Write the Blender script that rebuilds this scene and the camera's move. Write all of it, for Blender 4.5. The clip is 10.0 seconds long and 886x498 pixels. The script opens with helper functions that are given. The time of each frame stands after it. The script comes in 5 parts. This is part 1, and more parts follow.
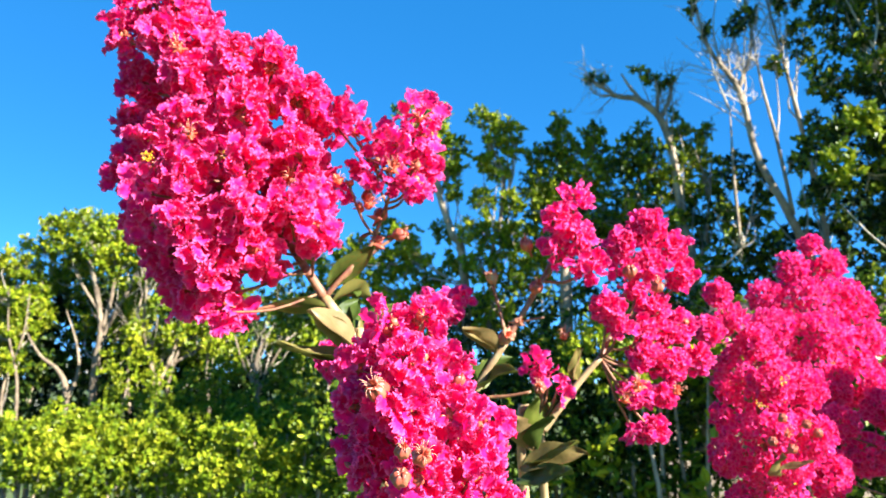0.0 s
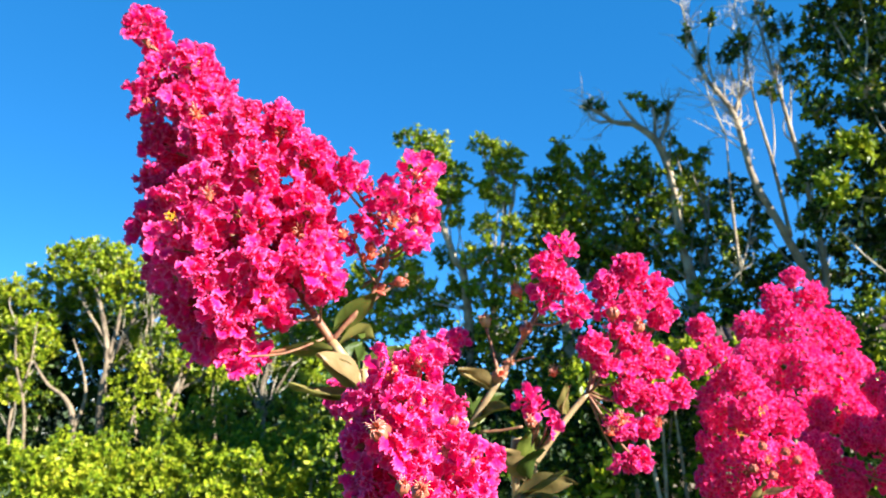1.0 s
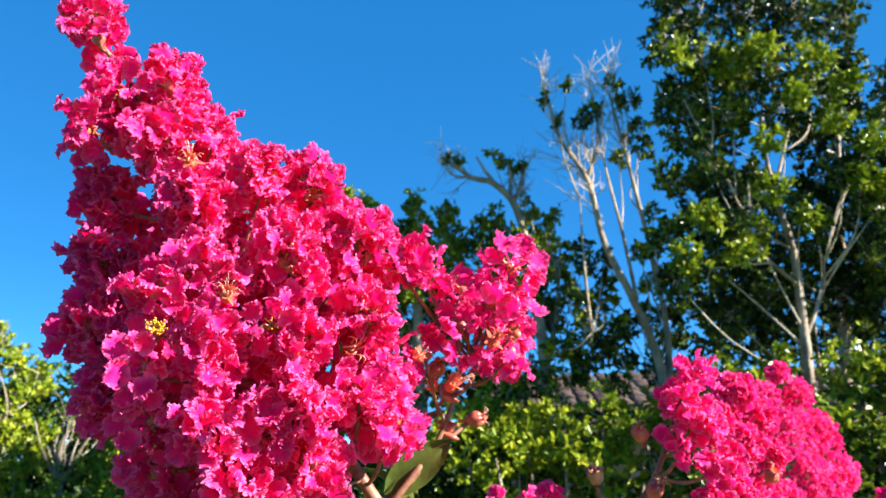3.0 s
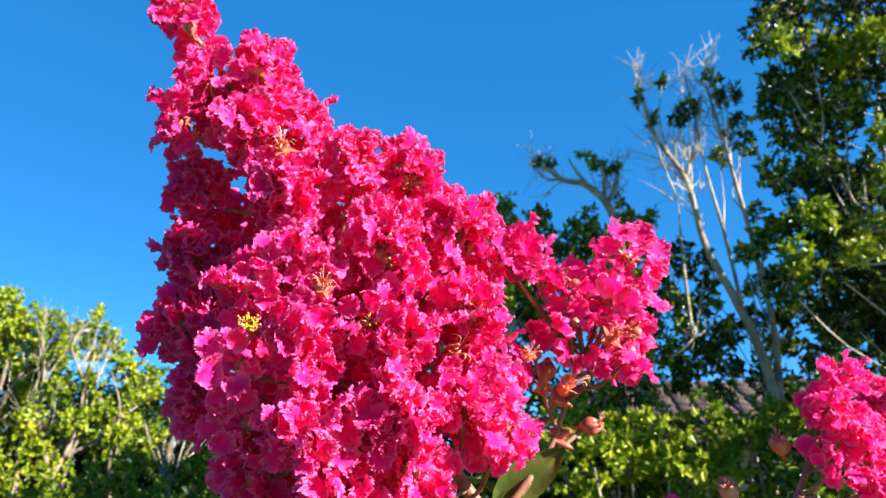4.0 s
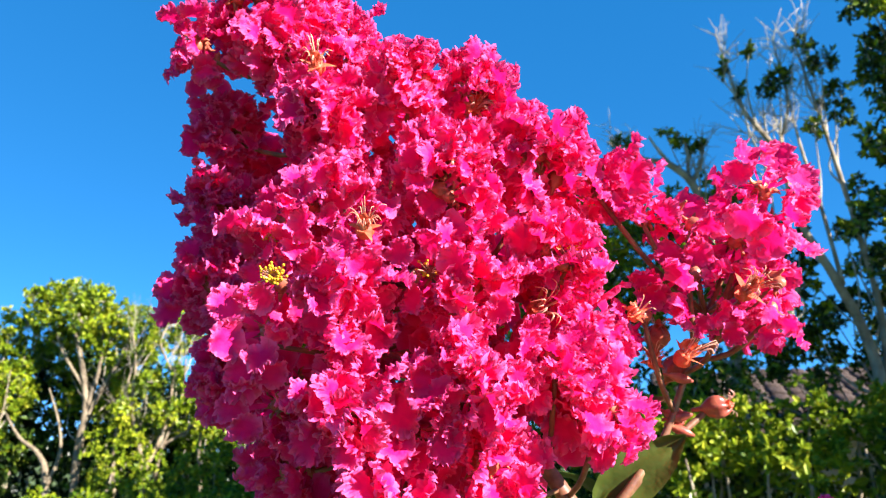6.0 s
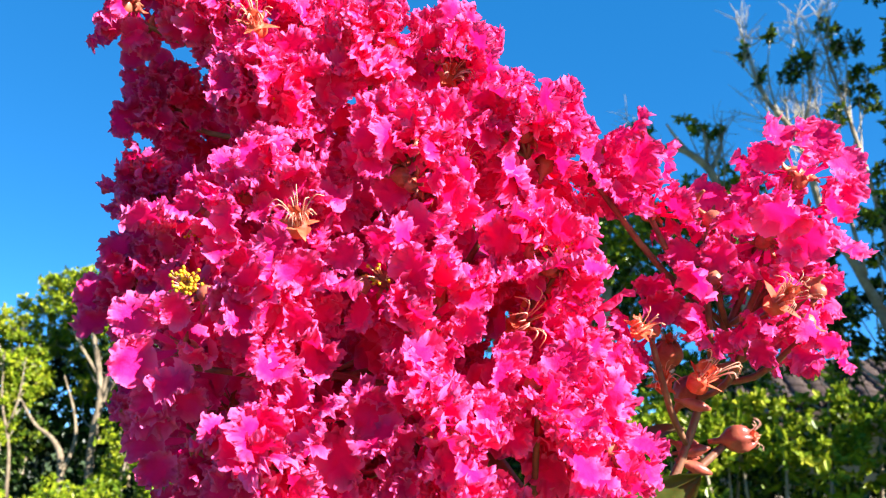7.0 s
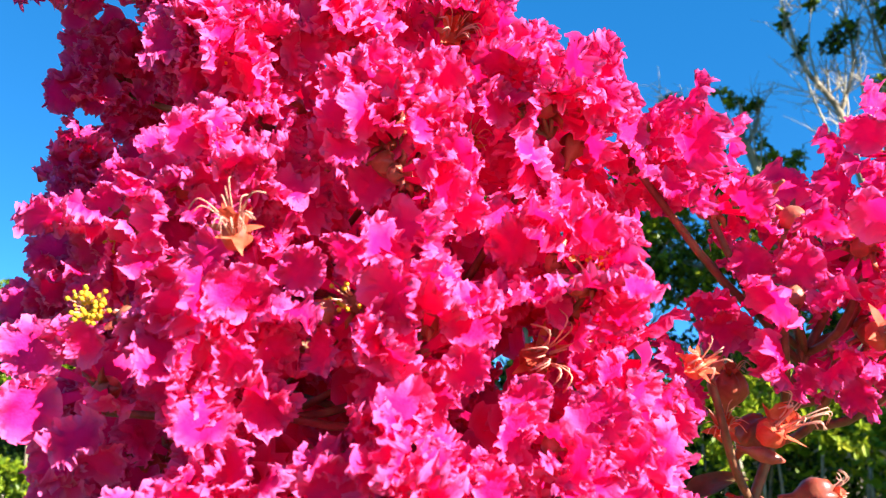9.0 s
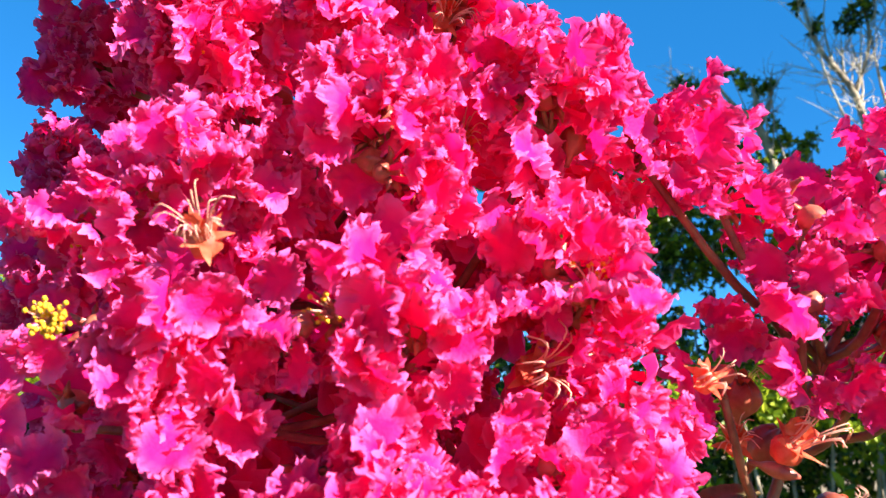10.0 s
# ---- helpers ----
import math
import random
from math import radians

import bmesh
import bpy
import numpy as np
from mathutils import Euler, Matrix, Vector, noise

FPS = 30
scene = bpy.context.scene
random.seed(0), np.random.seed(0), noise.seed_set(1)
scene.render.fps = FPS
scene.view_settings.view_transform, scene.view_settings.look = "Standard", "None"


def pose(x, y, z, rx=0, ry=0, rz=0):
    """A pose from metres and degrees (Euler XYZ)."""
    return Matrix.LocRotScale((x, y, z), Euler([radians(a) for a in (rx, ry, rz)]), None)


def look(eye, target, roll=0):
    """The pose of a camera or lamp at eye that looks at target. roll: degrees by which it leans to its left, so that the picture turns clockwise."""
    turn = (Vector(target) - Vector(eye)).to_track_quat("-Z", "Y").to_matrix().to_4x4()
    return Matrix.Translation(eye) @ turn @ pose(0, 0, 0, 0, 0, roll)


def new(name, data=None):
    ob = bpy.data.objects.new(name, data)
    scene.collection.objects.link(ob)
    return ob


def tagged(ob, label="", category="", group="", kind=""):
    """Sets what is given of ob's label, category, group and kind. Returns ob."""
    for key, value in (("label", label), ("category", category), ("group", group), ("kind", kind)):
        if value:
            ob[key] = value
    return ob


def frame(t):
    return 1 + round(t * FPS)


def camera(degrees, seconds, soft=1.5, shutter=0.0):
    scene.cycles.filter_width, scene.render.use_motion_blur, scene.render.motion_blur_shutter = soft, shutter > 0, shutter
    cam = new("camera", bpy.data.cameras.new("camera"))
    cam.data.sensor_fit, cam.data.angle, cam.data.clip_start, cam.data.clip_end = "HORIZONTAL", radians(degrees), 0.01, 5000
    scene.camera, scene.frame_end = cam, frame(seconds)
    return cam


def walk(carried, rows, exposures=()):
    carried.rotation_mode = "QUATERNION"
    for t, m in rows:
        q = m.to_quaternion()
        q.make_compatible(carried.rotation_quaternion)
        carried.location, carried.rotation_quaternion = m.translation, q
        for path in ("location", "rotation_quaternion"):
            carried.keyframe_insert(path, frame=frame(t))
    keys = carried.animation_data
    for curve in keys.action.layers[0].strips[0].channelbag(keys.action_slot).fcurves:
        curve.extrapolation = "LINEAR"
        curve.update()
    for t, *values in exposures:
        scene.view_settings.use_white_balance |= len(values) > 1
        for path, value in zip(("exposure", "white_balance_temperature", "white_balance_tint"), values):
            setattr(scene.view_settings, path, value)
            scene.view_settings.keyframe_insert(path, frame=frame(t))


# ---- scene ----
cam = camera(60.7, 10.0, soft=1.2)
cam.data.dof.use_dof, cam.data.dof.focus_distance, cam.data.dof.aperture_fstop = True, 0.27, 29.0
METRES, EYE, TILT, LEAN, TURN = 0.70, 1.5, 10.0, 0.0, 0.0
ROWS = [
    (0.0, 0.0, 0.0, 0.0, -0.0, 0.0, 0.0),
    (0.5, 0.0181, -0.094, 0.031, -0.07, 0.58, 0.45),
    (1.0, 0.0095, -0.0826, 0.0324, 0.29, 1.64, 0.68),
    (1.5, -0.0309, -0.0715, 0.0369, -1.79, 1.68, 0.75),
    (2.0, -0.1539, 0.0084, 0.0622, -11.8, 1.79, 0.4),
    (2.5, -0.2482, 0.1599, 0.1102, -16.65, 2.79, -0.38),
    (3.0, -0.2575, 0.2452, 0.1144, -13.71, 5.04, -0.83),
    (3.2, -0.2650, 0.2590, 0.1135, -11.25, 5.28, -1.00),
    (4.3, -0.2560, 0.3145, 0.1035, -5.08, 5.40, -0.40),
    (4.5, -0.2545, 0.3211, 0.1034, -3.29, 5.36, -0.27),
    (5.0, -0.2633, 0.3439, 0.0935, -1.28, 5.48, 0.34),
    (5.5, -0.2585, 0.3779, 0.0833, -1.24, 5.27, 0.37),
    (7.0, -0.2166, 0.5148, 0.0944, 0.26, 3.94, 0.14),
    (7.5, -0.2093, 0.5158, 0.098, 0.71, 3.72, -0.01),
    (8.0, -0.1972, 0.5493, 0.1099, 1.24, 3.22, 0.29),
    (8.5, -0.2019, 0.5748, 0.1161, 1.87, 2.52, 0.08),
    (9.0, -0.2043, 0.6019, 0.1132, 2.39, 2.07, -0.06),
    (9.5, -0.1928, 0.6183, 0.1171, 2.93, 1.32, 0.03),
    (10.0, -0.1984, 0.6221, 0.1215, 3.12, 0.75, -0.03),
]
walk(cam, [(t, pose(0, 0, EYE, TILT, LEAN, TURN) @ pose(METRES * x, METRES * y, METRES * z, 90 + pitch, roll, yaw)) for t, x, y, z, yaw, pitch, roll in ROWS],
     [(0.0, 1.95), (0.6, 1.85), (1.2, 1.76), (2.0, 1.70), (3.0, 1.73), (4.5, 1.75), (5.5, 1.74), (7.0, 1.80), (10.0, 1.82)])

# ---- sky and sun: a clear late afternoon, the sun to the right and a little behind the viewer ----
SUN = Vector((0.79, -0.52, 0.48)).normalized()
world = bpy.data.worlds.new("sky")
scene.world = world
world.use_nodes = True
wt = world.node_tree
sky = wt.nodes.new("ShaderNodeTexSky")
sky.sky_type, sky.sun_disc = "NISHITA", False
sky.sun_elevation, sky.sun_rotation = math.asin(SUN.z), math.atan2(SUN.x, SUN.y)
sky.air_density, sky.dust_density, sky.ozone_density, sky.altitude = 0.55, 0.0, 3.2, 5000
hsv = wt.nodes.new("ShaderNodeHueSaturation")
hsv.inputs["Saturation"].default_value = 1.18
hsv.inputs["Hue"].default_value = 0.487
wt.links.new(sky.outputs["Color"], hsv.inputs["Color"])
deep = wt.nodes.new("ShaderNodeMix")          # evens out the pale band over the horizon
deep.data_type = "RGBA"
deep.inputs[0].default_value, deep.inputs[7].default_value = 0.62, (0.012, 0.455, 1.38, 1)
wt.links.new(hsv.outputs["Color"], deep.inputs[6])
wt.links.new(deep.outputs[2], wt.nodes["Background"].inputs["Color"])
wt.nodes["Background"].inputs["Strength"].default_value = 0.163
lamp = bpy.data.lights.new("sun", "SUN")
lamp.energy, lamp.angle, lamp.color = 5.8, radians(0.53), (1.0, 0.96, 0.91)
sun = new("sun", lamp)
sun.matrix_world = look(SUN * 50, (0, 0, 0))


# ---- materials ----
def shader(name, rough=0.5, spec=0.5):
    m = bpy.data.materials.new(name)
    m.use_nodes = True
    b = m.node_tree.nodes["Principled BSDF"]
    b.inputs["Roughness"].default_value = rough
    b.inputs["Specular IOR Level"].default_value = spec
    return m, m.node_tree, b


def ramp(nt, stops):
    r = nt.nodes.new("ShaderNodeValToRGB")
    el = r.color_ramp.elements
    while len(el) < len(stops):
        el.new(0.5)
    for e, (p, c) in zip(el, stops):
        e.position, e.color = p, (*c, 1)
    return r


def noise_tex(nt, scale, detail=3.0, rough=0.6):
    tc = nt.nodes.new("ShaderNodeTexCoord")
    n = nt.nodes.new("ShaderNodeTexNoise")
    n.inputs["Scale"].default_value, n.inputs["Detail"].default_value, n.inputs["Roughness"].default_value = scale, detail, rough
    nt.links.new(tc.outputs["Object"], n.inputs["Vector"])
    return n


def mix(nt, a, b, fac, mode="MIX"):
    x = nt.nodes.new("ShaderNodeMix")
    x.data_type, x.blend_type = "RGBA", mode
    for key, value in ((6, a), (7, b), (0, fac)):
        if isinstance(value, bpy.types.NodeSocket):
            nt.links.new(value, x.inputs[key])
        else:
            x.inputs[key].default_value = (*value, 1) if isinstance(value, tuple) else value
    return x.outputs[2]


def bumped(nt, b, height, strength, distance):
    bp = nt.nodes.new("ShaderNodeBump")
    bp.inputs["Strength"].default_value, bp.inputs["Distance"].default_value = strength, distance
    nt.links.new(height, bp.inputs["Height"])
    nt.links.new(bp.outputs["Normal"], b.inputs["Normal"])


def translucent(nt, b, colour, amount):
    """Lets part of the light through a thin sheet."""
    tr = nt.nodes.new("ShaderNodeBsdfTranslucent")
    if isinstance(colour, bpy.types.NodeSocket):
        nt.links.new(colour, tr.inputs["Color"])
    else:
        tr.inputs["Color"].default_value = (*colour, 1)
    mx = nt.nodes.new("ShaderNodeMixShader")
    mx.inputs[0].default_value = amount
    nt.links.new(b.outputs[0], mx.inputs[1])
    nt.links.new(tr.outputs[0], mx.inputs[2])
    nt.links.new(mx.outputs[0], nt.nodes["Material Output"].inputs["Surface"])


def petal_material(name, dark, mid, light):
    m, nt, b = shader(name, 0.65, 0.10)
    info = nt.nodes.new("ShaderNodeObjectInfo")
    fine = noise_tex(nt, 560.0, 3.0)
    broad = noise_tex(nt, 90.0, 2.0)
    c1 = ramp(nt, [(0.3, dark), (0.7, mid)])
    nt.links.new(broad.outputs["Fac"], c1.inputs["Fac"])
    uv = nt.nodes.new("ShaderNodeUVMap")
    sep = nt.nodes.new("ShaderNodeSeparateXYZ")
    nt.links.new(uv.outputs["UV"], sep.inputs["Vector"])
    rim = ramp(nt, [(0.45, (0, 0, 0)), (0.80, (0.28, 0.28, 0.28)), (1.0, (0.80, 0.80, 0.80))])
    nt.links.new(sep.outputs["X"], rim.inputs["Fac"])
    c2 = mix(nt, c1.outputs["Color"], light, rim.outputs["Color"])
    tint = ramp(nt, [(0.0, (0.86, 0.86, 0.95)), (0.6, (1.0, 1.0, 1.0)), (1.0, (1.0, 1.25, 1.15))])
    nt.links.new(info.outputs["Random"], tint.inputs["Fac"])
    col = mix(nt, c2, tint.outputs["Color"], 1.0, "MULTIPLY")
    nt.links.new(col, b.inputs["Base Color"])
    bumped(nt, b, fine.outputs["Fac"], 0.5, 0.0012)
    translucent(nt, b, mix(nt, col, (0.95, 0.006, 0.165), 0.6), 0.43)
    return m


def plain_plant(name, c0, c1, c2, scale, rough=0.5, thin=0.0, bump=0.2, random=True):
    m, nt, b = shader(name, rough, 0.4)
    n = noise_tex(nt, scale, 4.0)
    r = ramp(nt, [(0.3, c0), (0.5, c1), (0.72, c2)])
    nt.links.new(n.outputs["Fac"], r.inputs["Fac"])
    col = r.outputs["Color"]
    if random:
        info = nt.nodes.new("ShaderNodeObjectInfo")
        tint = ramp(nt, [(0.0, (0.8, 0.8, 0.8)), (1.0, (1.15, 1.15, 1.1))])
        nt.links.new(info.outputs["Random"], tint.inputs["Fac"])
        col = mix(nt, col, tint.outputs["Color"], 1.0, "MULTIPLY")
    nt.links.new(col, b.inputs["Base Color"])
    bumped(nt, b, n.outputs["Fac"], bump, 0.3 / scale)
    if thin:
        translucent(nt, b, col, thin)
    return m


def foliage_material(name, stops, rough=0.42, thin=0.3):
    """Leaves joined in one mesh: each takes its own tone; slow drifts through the crown put sun and shade into the
    colour.
    """
    m, nt, b = shader(name, rough, 0.20)
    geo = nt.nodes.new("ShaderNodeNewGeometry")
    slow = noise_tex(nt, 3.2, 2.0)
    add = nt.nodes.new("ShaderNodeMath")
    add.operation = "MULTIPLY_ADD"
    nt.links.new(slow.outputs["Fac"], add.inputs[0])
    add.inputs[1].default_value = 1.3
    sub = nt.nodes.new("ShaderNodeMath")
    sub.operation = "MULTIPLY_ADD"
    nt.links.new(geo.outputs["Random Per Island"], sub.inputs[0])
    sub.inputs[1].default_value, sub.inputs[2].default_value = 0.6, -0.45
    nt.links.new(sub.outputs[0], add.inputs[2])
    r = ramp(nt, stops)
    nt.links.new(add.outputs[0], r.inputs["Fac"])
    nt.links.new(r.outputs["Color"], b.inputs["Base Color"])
    translucent(nt, b, r.outputs["Color"], thin)
    return m


def myrtle_leaf_material():
    """Leaves between fresh green and reddish olive, each with its own tone and paler patches."""
    m, nt, b = shader("myrtle leaf", 0.45, 0.3)
    info = nt.nodes.new("ShaderNodeObjectInfo")
    patch = noise_tex(nt, 34, 4.0)
    tone = ramp(nt, [(0.0, (0.07, 0.11, 0.02)), (0.3, (0.13, 0.16, 0.025)), (0.55, (0.19, 0.165, 0.045)), (1.0, (0.30, 0.20, 0.09))])
    nt.links.new(info.outputs["Random"], tone.inputs["Fac"])
    shade = ramp(nt, [(0.3, (0.6, 0.62, 0.55)), (0.55, (1.0, 1.0, 1.0)), (0.75, (1.35, 1.2, 1.3))])
    nt.links.new(patch.outputs["Fac"], shade.inputs["Fac"])
    col = mix(nt, tone.outputs["Color"], shade.outputs["Color"], 1.0, "MULTIPLY")
    nt.links.new(col, b.inputs["Base Color"])
    bumped(nt, b, patch.outputs["Fac"], 0.25, 0.006)
    translucent(nt, b, col, 0.35)
    return m


PETAL = petal_material("crinkled petal", (0.83, 0.006, 0.138), (0.91, 0.017, 0.212), (0.95, 0.19, 0.48))
FADED = plain_plant("faded petal", (0.55, 0.055, 0.030), (0.72, 0.125, 0.055), (0.80, 0.24, 0.12), 160, 0.6, 0.3)
ANTHER = plain_plant("yellow anther", (0.62, 0.27, 0.008), (0.78, 0.40, 0.012), (0.85, 0.50, 0.03), 300, 0.7)
FILAMENT = plain_plant("pale filament", (0.75, 0.25, 0.20), (0.85, 0.45, 0.32), (0.9, 0.65, 0.45), 200, 0.5, 0.2)
CALYX = plain_plant("waxy calyx", (0.22, 0.032, 0.026), (0.37, 0.085, 0.052), (0.48, 0.17, 0.09), 110, 0.38)
STALK = plain_plant("reddish stalk", (0.13, 0.045, 0.03), (0.22, 0.095, 0.05), (0.28, 0.17, 0.08), 120, 0.5)
STEM = plain_plant("tan stem", (0.22, 0.14, 0.065), (0.36, 0.25, 0.12), (0.43, 0.33, 0.17), 60, 0.5)
LEAF = myrtle_leaf_material()
DRY = plain_plant("dry capsule", (0.20, 0.09, 0.05), (0.36, 0.19, 0.10), (0.5, 0.32, 0.18), 130, 0.7)
TAN_BARK = plain_plant("tan bark", (0.12, 0.085, 0.055), (0.22, 0.165, 0.105), (0.32, 0.25, 0.165), 14, 0.85, 0, 0.6)
BARK = plain_plant("pale bark", (0.16, 0.115, 0.08), (0.31, 0.24, 0.165), (0.46, 0.375, 0.275), 14, 0.85, 0, 0.6)
TWIG = plain_plant("dry twig", (0.22, 0.18, 0.13), (0.38, 0.32, 0.24), (0.52, 0.45, 0.35), 9, 0.85)
# green for leaves in shade: the shade is put into this near-black colour
GREEN_SHADED = foliage_material("shaded green leaf", [(0.0, (0.005, 0.014, 0.004)), (0.45, (0.011, 0.028, 0.006)), (0.72, (0.05, 0.09, 0.010)), (1.0, (0.20, 0.24, 0.016))], 0.34, 0.12)
# dark ends lowered for shaded gaps, yellow ends raised for sunlit clumps
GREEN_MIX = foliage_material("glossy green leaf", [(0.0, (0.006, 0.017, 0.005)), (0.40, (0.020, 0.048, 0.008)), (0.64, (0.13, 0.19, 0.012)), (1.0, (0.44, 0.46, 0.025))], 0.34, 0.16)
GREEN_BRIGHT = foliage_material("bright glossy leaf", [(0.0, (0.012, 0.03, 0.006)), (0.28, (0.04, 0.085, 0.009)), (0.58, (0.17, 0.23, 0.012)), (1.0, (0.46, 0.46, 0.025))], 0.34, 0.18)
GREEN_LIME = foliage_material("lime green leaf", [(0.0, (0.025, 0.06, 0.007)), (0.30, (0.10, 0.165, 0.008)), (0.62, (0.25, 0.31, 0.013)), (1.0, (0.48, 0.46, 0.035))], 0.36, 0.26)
# brown tiles, darkened further to put the trees' shade into their colour
TILE = plain_plant("roof tile", (0.035, 0.02, 0.016), (0.06, 0.036, 0.028), (0.10, 0.062, 0.048), 18, 0.8, 0, 0.5)
RENDER_WALL = plain_plant("rendered wall", (0.36, 0.28, 0.21), (0.42, 0.33, 0.25), (0.46, 0.37, 0.28), 8, 0.9, 0, 0.4)
GRASS = plain_plant("lawn", (0.03, 0.05, 0.012), (0.07, 0.11, 0.02), (0.14, 0.15, 0.04), 6, 0.9, 0, 0.8)


# ---- building helpers ----
def mesh_of(name, verts, faces, material, smooth=True):
    me = bpy.data.meshes.new(name)
    me.from_pydata([tuple(v) for v in verts], [], [tuple(f) for f in faces])
    if isinstance(material, (list, tuple)):
        for m in material:
            me.materials.append(m)
    else:
        me.materials.append(material)
    if smooth:
        me.shade_smooth()
    me.update()
    return me


def part(name, me, parent, m=None, label=""):
    ob = new(name, me)
    ob.parent = parent
    if m is not None:
        ob.matrix_basis = m
    return tagged(ob, label)


def thing(name, label, category, group="", at=(0, 0, 0), kind=""):
    return tagged(pose_of(new(name), at), label, category, group, kind)


def pose_of(ob, at):
    ob.location = at
    return ob


def smooth_path(points, n):
    """A Catmull-Rom line through the points, n steps a span; a point is (x, y, z, radius)."""
    p = [np.array(q, float) for q in points]
    p = [2 * p[0] - p[1]] + p + [2 * p[-1] - p[-2]]
    out = []
    for i in range(1, len(p) - 2):
        a, b, c, d = p[i - 1:i + 3]
        for k in range(n):
            u = k / n
            out.append(0.5 * (2 * b + (c - a) * u + (2 * a - 5 * b + 4 * c - d) * u * u + (3 * b - a - 3 * c + d) * u ** 3))
    out.append(p[-2])
    return np.array(out)


def tube(points, sides=8, steps=4, gnarl=0.0, rng=None):
    """Vertices and faces of a closed round stem along (x, y, z, radius) points."""
    path = smooth_path(points, steps) if steps > 1 else np.array(points, float)
    path[:, 3] = np.maximum(path[:, 3], 1e-4)
    verts, faces = [], []
    side = None
    for i, q in enumerate(path):
        a, b = path[max(i - 1, 0)][:3], path[min(i + 1, len(path) - 1)][:3]
        d = b - a
        d = d / (np.linalg.norm(d) + 1e-9)
        if side is None:
            side = np.cross(d, (0.3, 0.9, 0.2))
        side = side - d * side.dot(d)
        side = side / (np.linalg.norm(side) + 1e-9)
        up = np.cross(d, side)
        for k in range(sides):
            a = 2 * math.pi * k / sides
            r = q[3] * (1 + (gnarl * rng.uniform(-1, 1) if gnarl else 0))
            verts.append(q[:3] + r * (math.cos(a) * side + math.sin(a) * up))
    for i in range(len(path) - 1):
        for k in range(sides):
            j = (k + 1) % sides
            faces.append((i * sides + k, i * sides + j, (i + 1) * sides + j, (i + 1) * sides + k))
    faces.append(tuple(range(sides - 1, -1, -1)))
    faces.append(tuple(range((len(path) - 1) * sides, len(path) * sides)))
    return verts, faces


def merged(pieces):
    verts, faces = [], []
    for v, f in pieces:
        o = len(verts)
        verts.extend(v)
        faces.extend(tuple(i + o for i in g) for g in f)
    return verts, faces


def lumpy(radius, seed, squash=(1, 1, 1), rings=8, sides=12, ribs=0.0, beak=0.0, rough=0.08):
    """A closed round body with ribs, a pointed top and an uneven skin."""
    verts, faces = [], []
    for i in range(rings + 1):
        a = math.pi * i / rings
        for k in range(sides):
            b = 2 * math.pi * k / sides
            n = Vector((math.sin(a) * math.cos(b), math.sin(a) * math.sin(b), math.cos(a)))
            r = radius * (1 + ribs * math.cos(6 * b) * math.sin(a) + rough * noise.noise(n * 2.2 + Vector((seed, 0, 0))))
            v = n * r
            v.z += beak * radius * max(0, n.z) ** 6
            verts.append((v.x * squash[0], v.y * squash[1], v.z * squash[2]))
    for i in range(rings):
        for k in range(sides):
            j = (k + 1) % sides
            faces.append((i * sides + k, (i + 1) * sides + k, (i + 1) * sides + j, i * sides + j))
    return verts, faces


# ---- blossoms of the crepe myrtle ----
def petal(rng, rings, size=1.0):
    """One petal on its narrow claw, along +x, opening upwards: a smooth round blade with a finely crimped rim.
    rings: how many points each ring has, from the middle out; a ring has as many as the one before, or twice as many."""
    claw, rb = 0.0078 * size * rng.uniform(0.85, 1.2), 0.0076 * size * rng.uniform(0.85, 1.15)
    ph = rng.uniform(0, 6.28, 12)
    w = 0.0007 * size
    strip = []
    for i in range(4):
        u = i / 3
        strip += [(claw * u, -w * (1 + u), 0.0), (claw * u, w * (1 + u), 0.0)]
    verts = [np.array(q) for q in strip]
    faces = [(0, 2, 3, 1), (2, 4, 5, 3), (4, 6, 7, 5)]
    out = [0.0] * 9
    cx = claw + rb * 0.80
    last, n_last = len(verts), 0
    verts.append(np.array((cx, 0, 0)))
    crimp = rng.uniform(0.8, 1.25)
    f1 = rng.randint(3, 6)
    soft = lambda q, k, sh: noise.noise(Vector((q[0] * k + sh, q[1] * k + ph[8], ph[9] + sh)))
    for i, ns in enumerate(rings):
        r = {5: (0.36, 0.58, 0.76, 0.89, 1.0), 4: (0.46, 0.72, 0.88, 1.0), 3: (0.55, 0.83, 1.0)}[len(rings)][i]
        frill = max(0.0, (r - 0.12) / 0.88) ** 1.1
        for k in range(ns):
            th = 2 * math.pi * k / ns
            back = max(0.0, -math.cos(th)) ** 2          # towards the claw
            g = frill * (1 - 0.9 * back)
            q = (r * math.cos(th), r * math.sin(th))
            rim = (math.cos(th), math.sin(th))
            edge = (1 - 0.15 * back) * (1 + 0.06 * math.sin(2 * th + ph[0]) + g * (0.12 * soft(rim, 3.4, ph[1]) + 0.07 * soft(rim, 7.0, ph[2])))
            rr = rb * edge * r * (1 - 0.12 * g)
            x = rr * rim[0] + rb * g * (0.16 * soft(q, 6.2, ph[6]) + 0.10 * soft(q, 12.0, ph[7]))
            y = rr * rim[1] + rb * g * (0.16 * soft(q, 6.2, ph[10]) + 0.10 * soft(q, 12.0, ph[11]))
            z = 0.14 * g * math.sin(f1 * th + ph[5]) + 0.12 * r * r * math.sin(2 * th + ph[4]) + 0.12 * r * r * math.sin(th + ph[3]) + 0.22 * r ** 3
            z += (0.25 + 0.75 * g) * (0.35 * soft(q, 5.0, ph[0]) + 0.24 * soft(q, 10.0, ph[3])) + 0.26 * r * soft(q, 2.2, ph[5])
            verts.append(np.array((cx + x, y, rb * crimp * z)))
            out.append(r)
        first = len(verts) - ns
        for k in range(ns):
            j = (k + 1) % ns
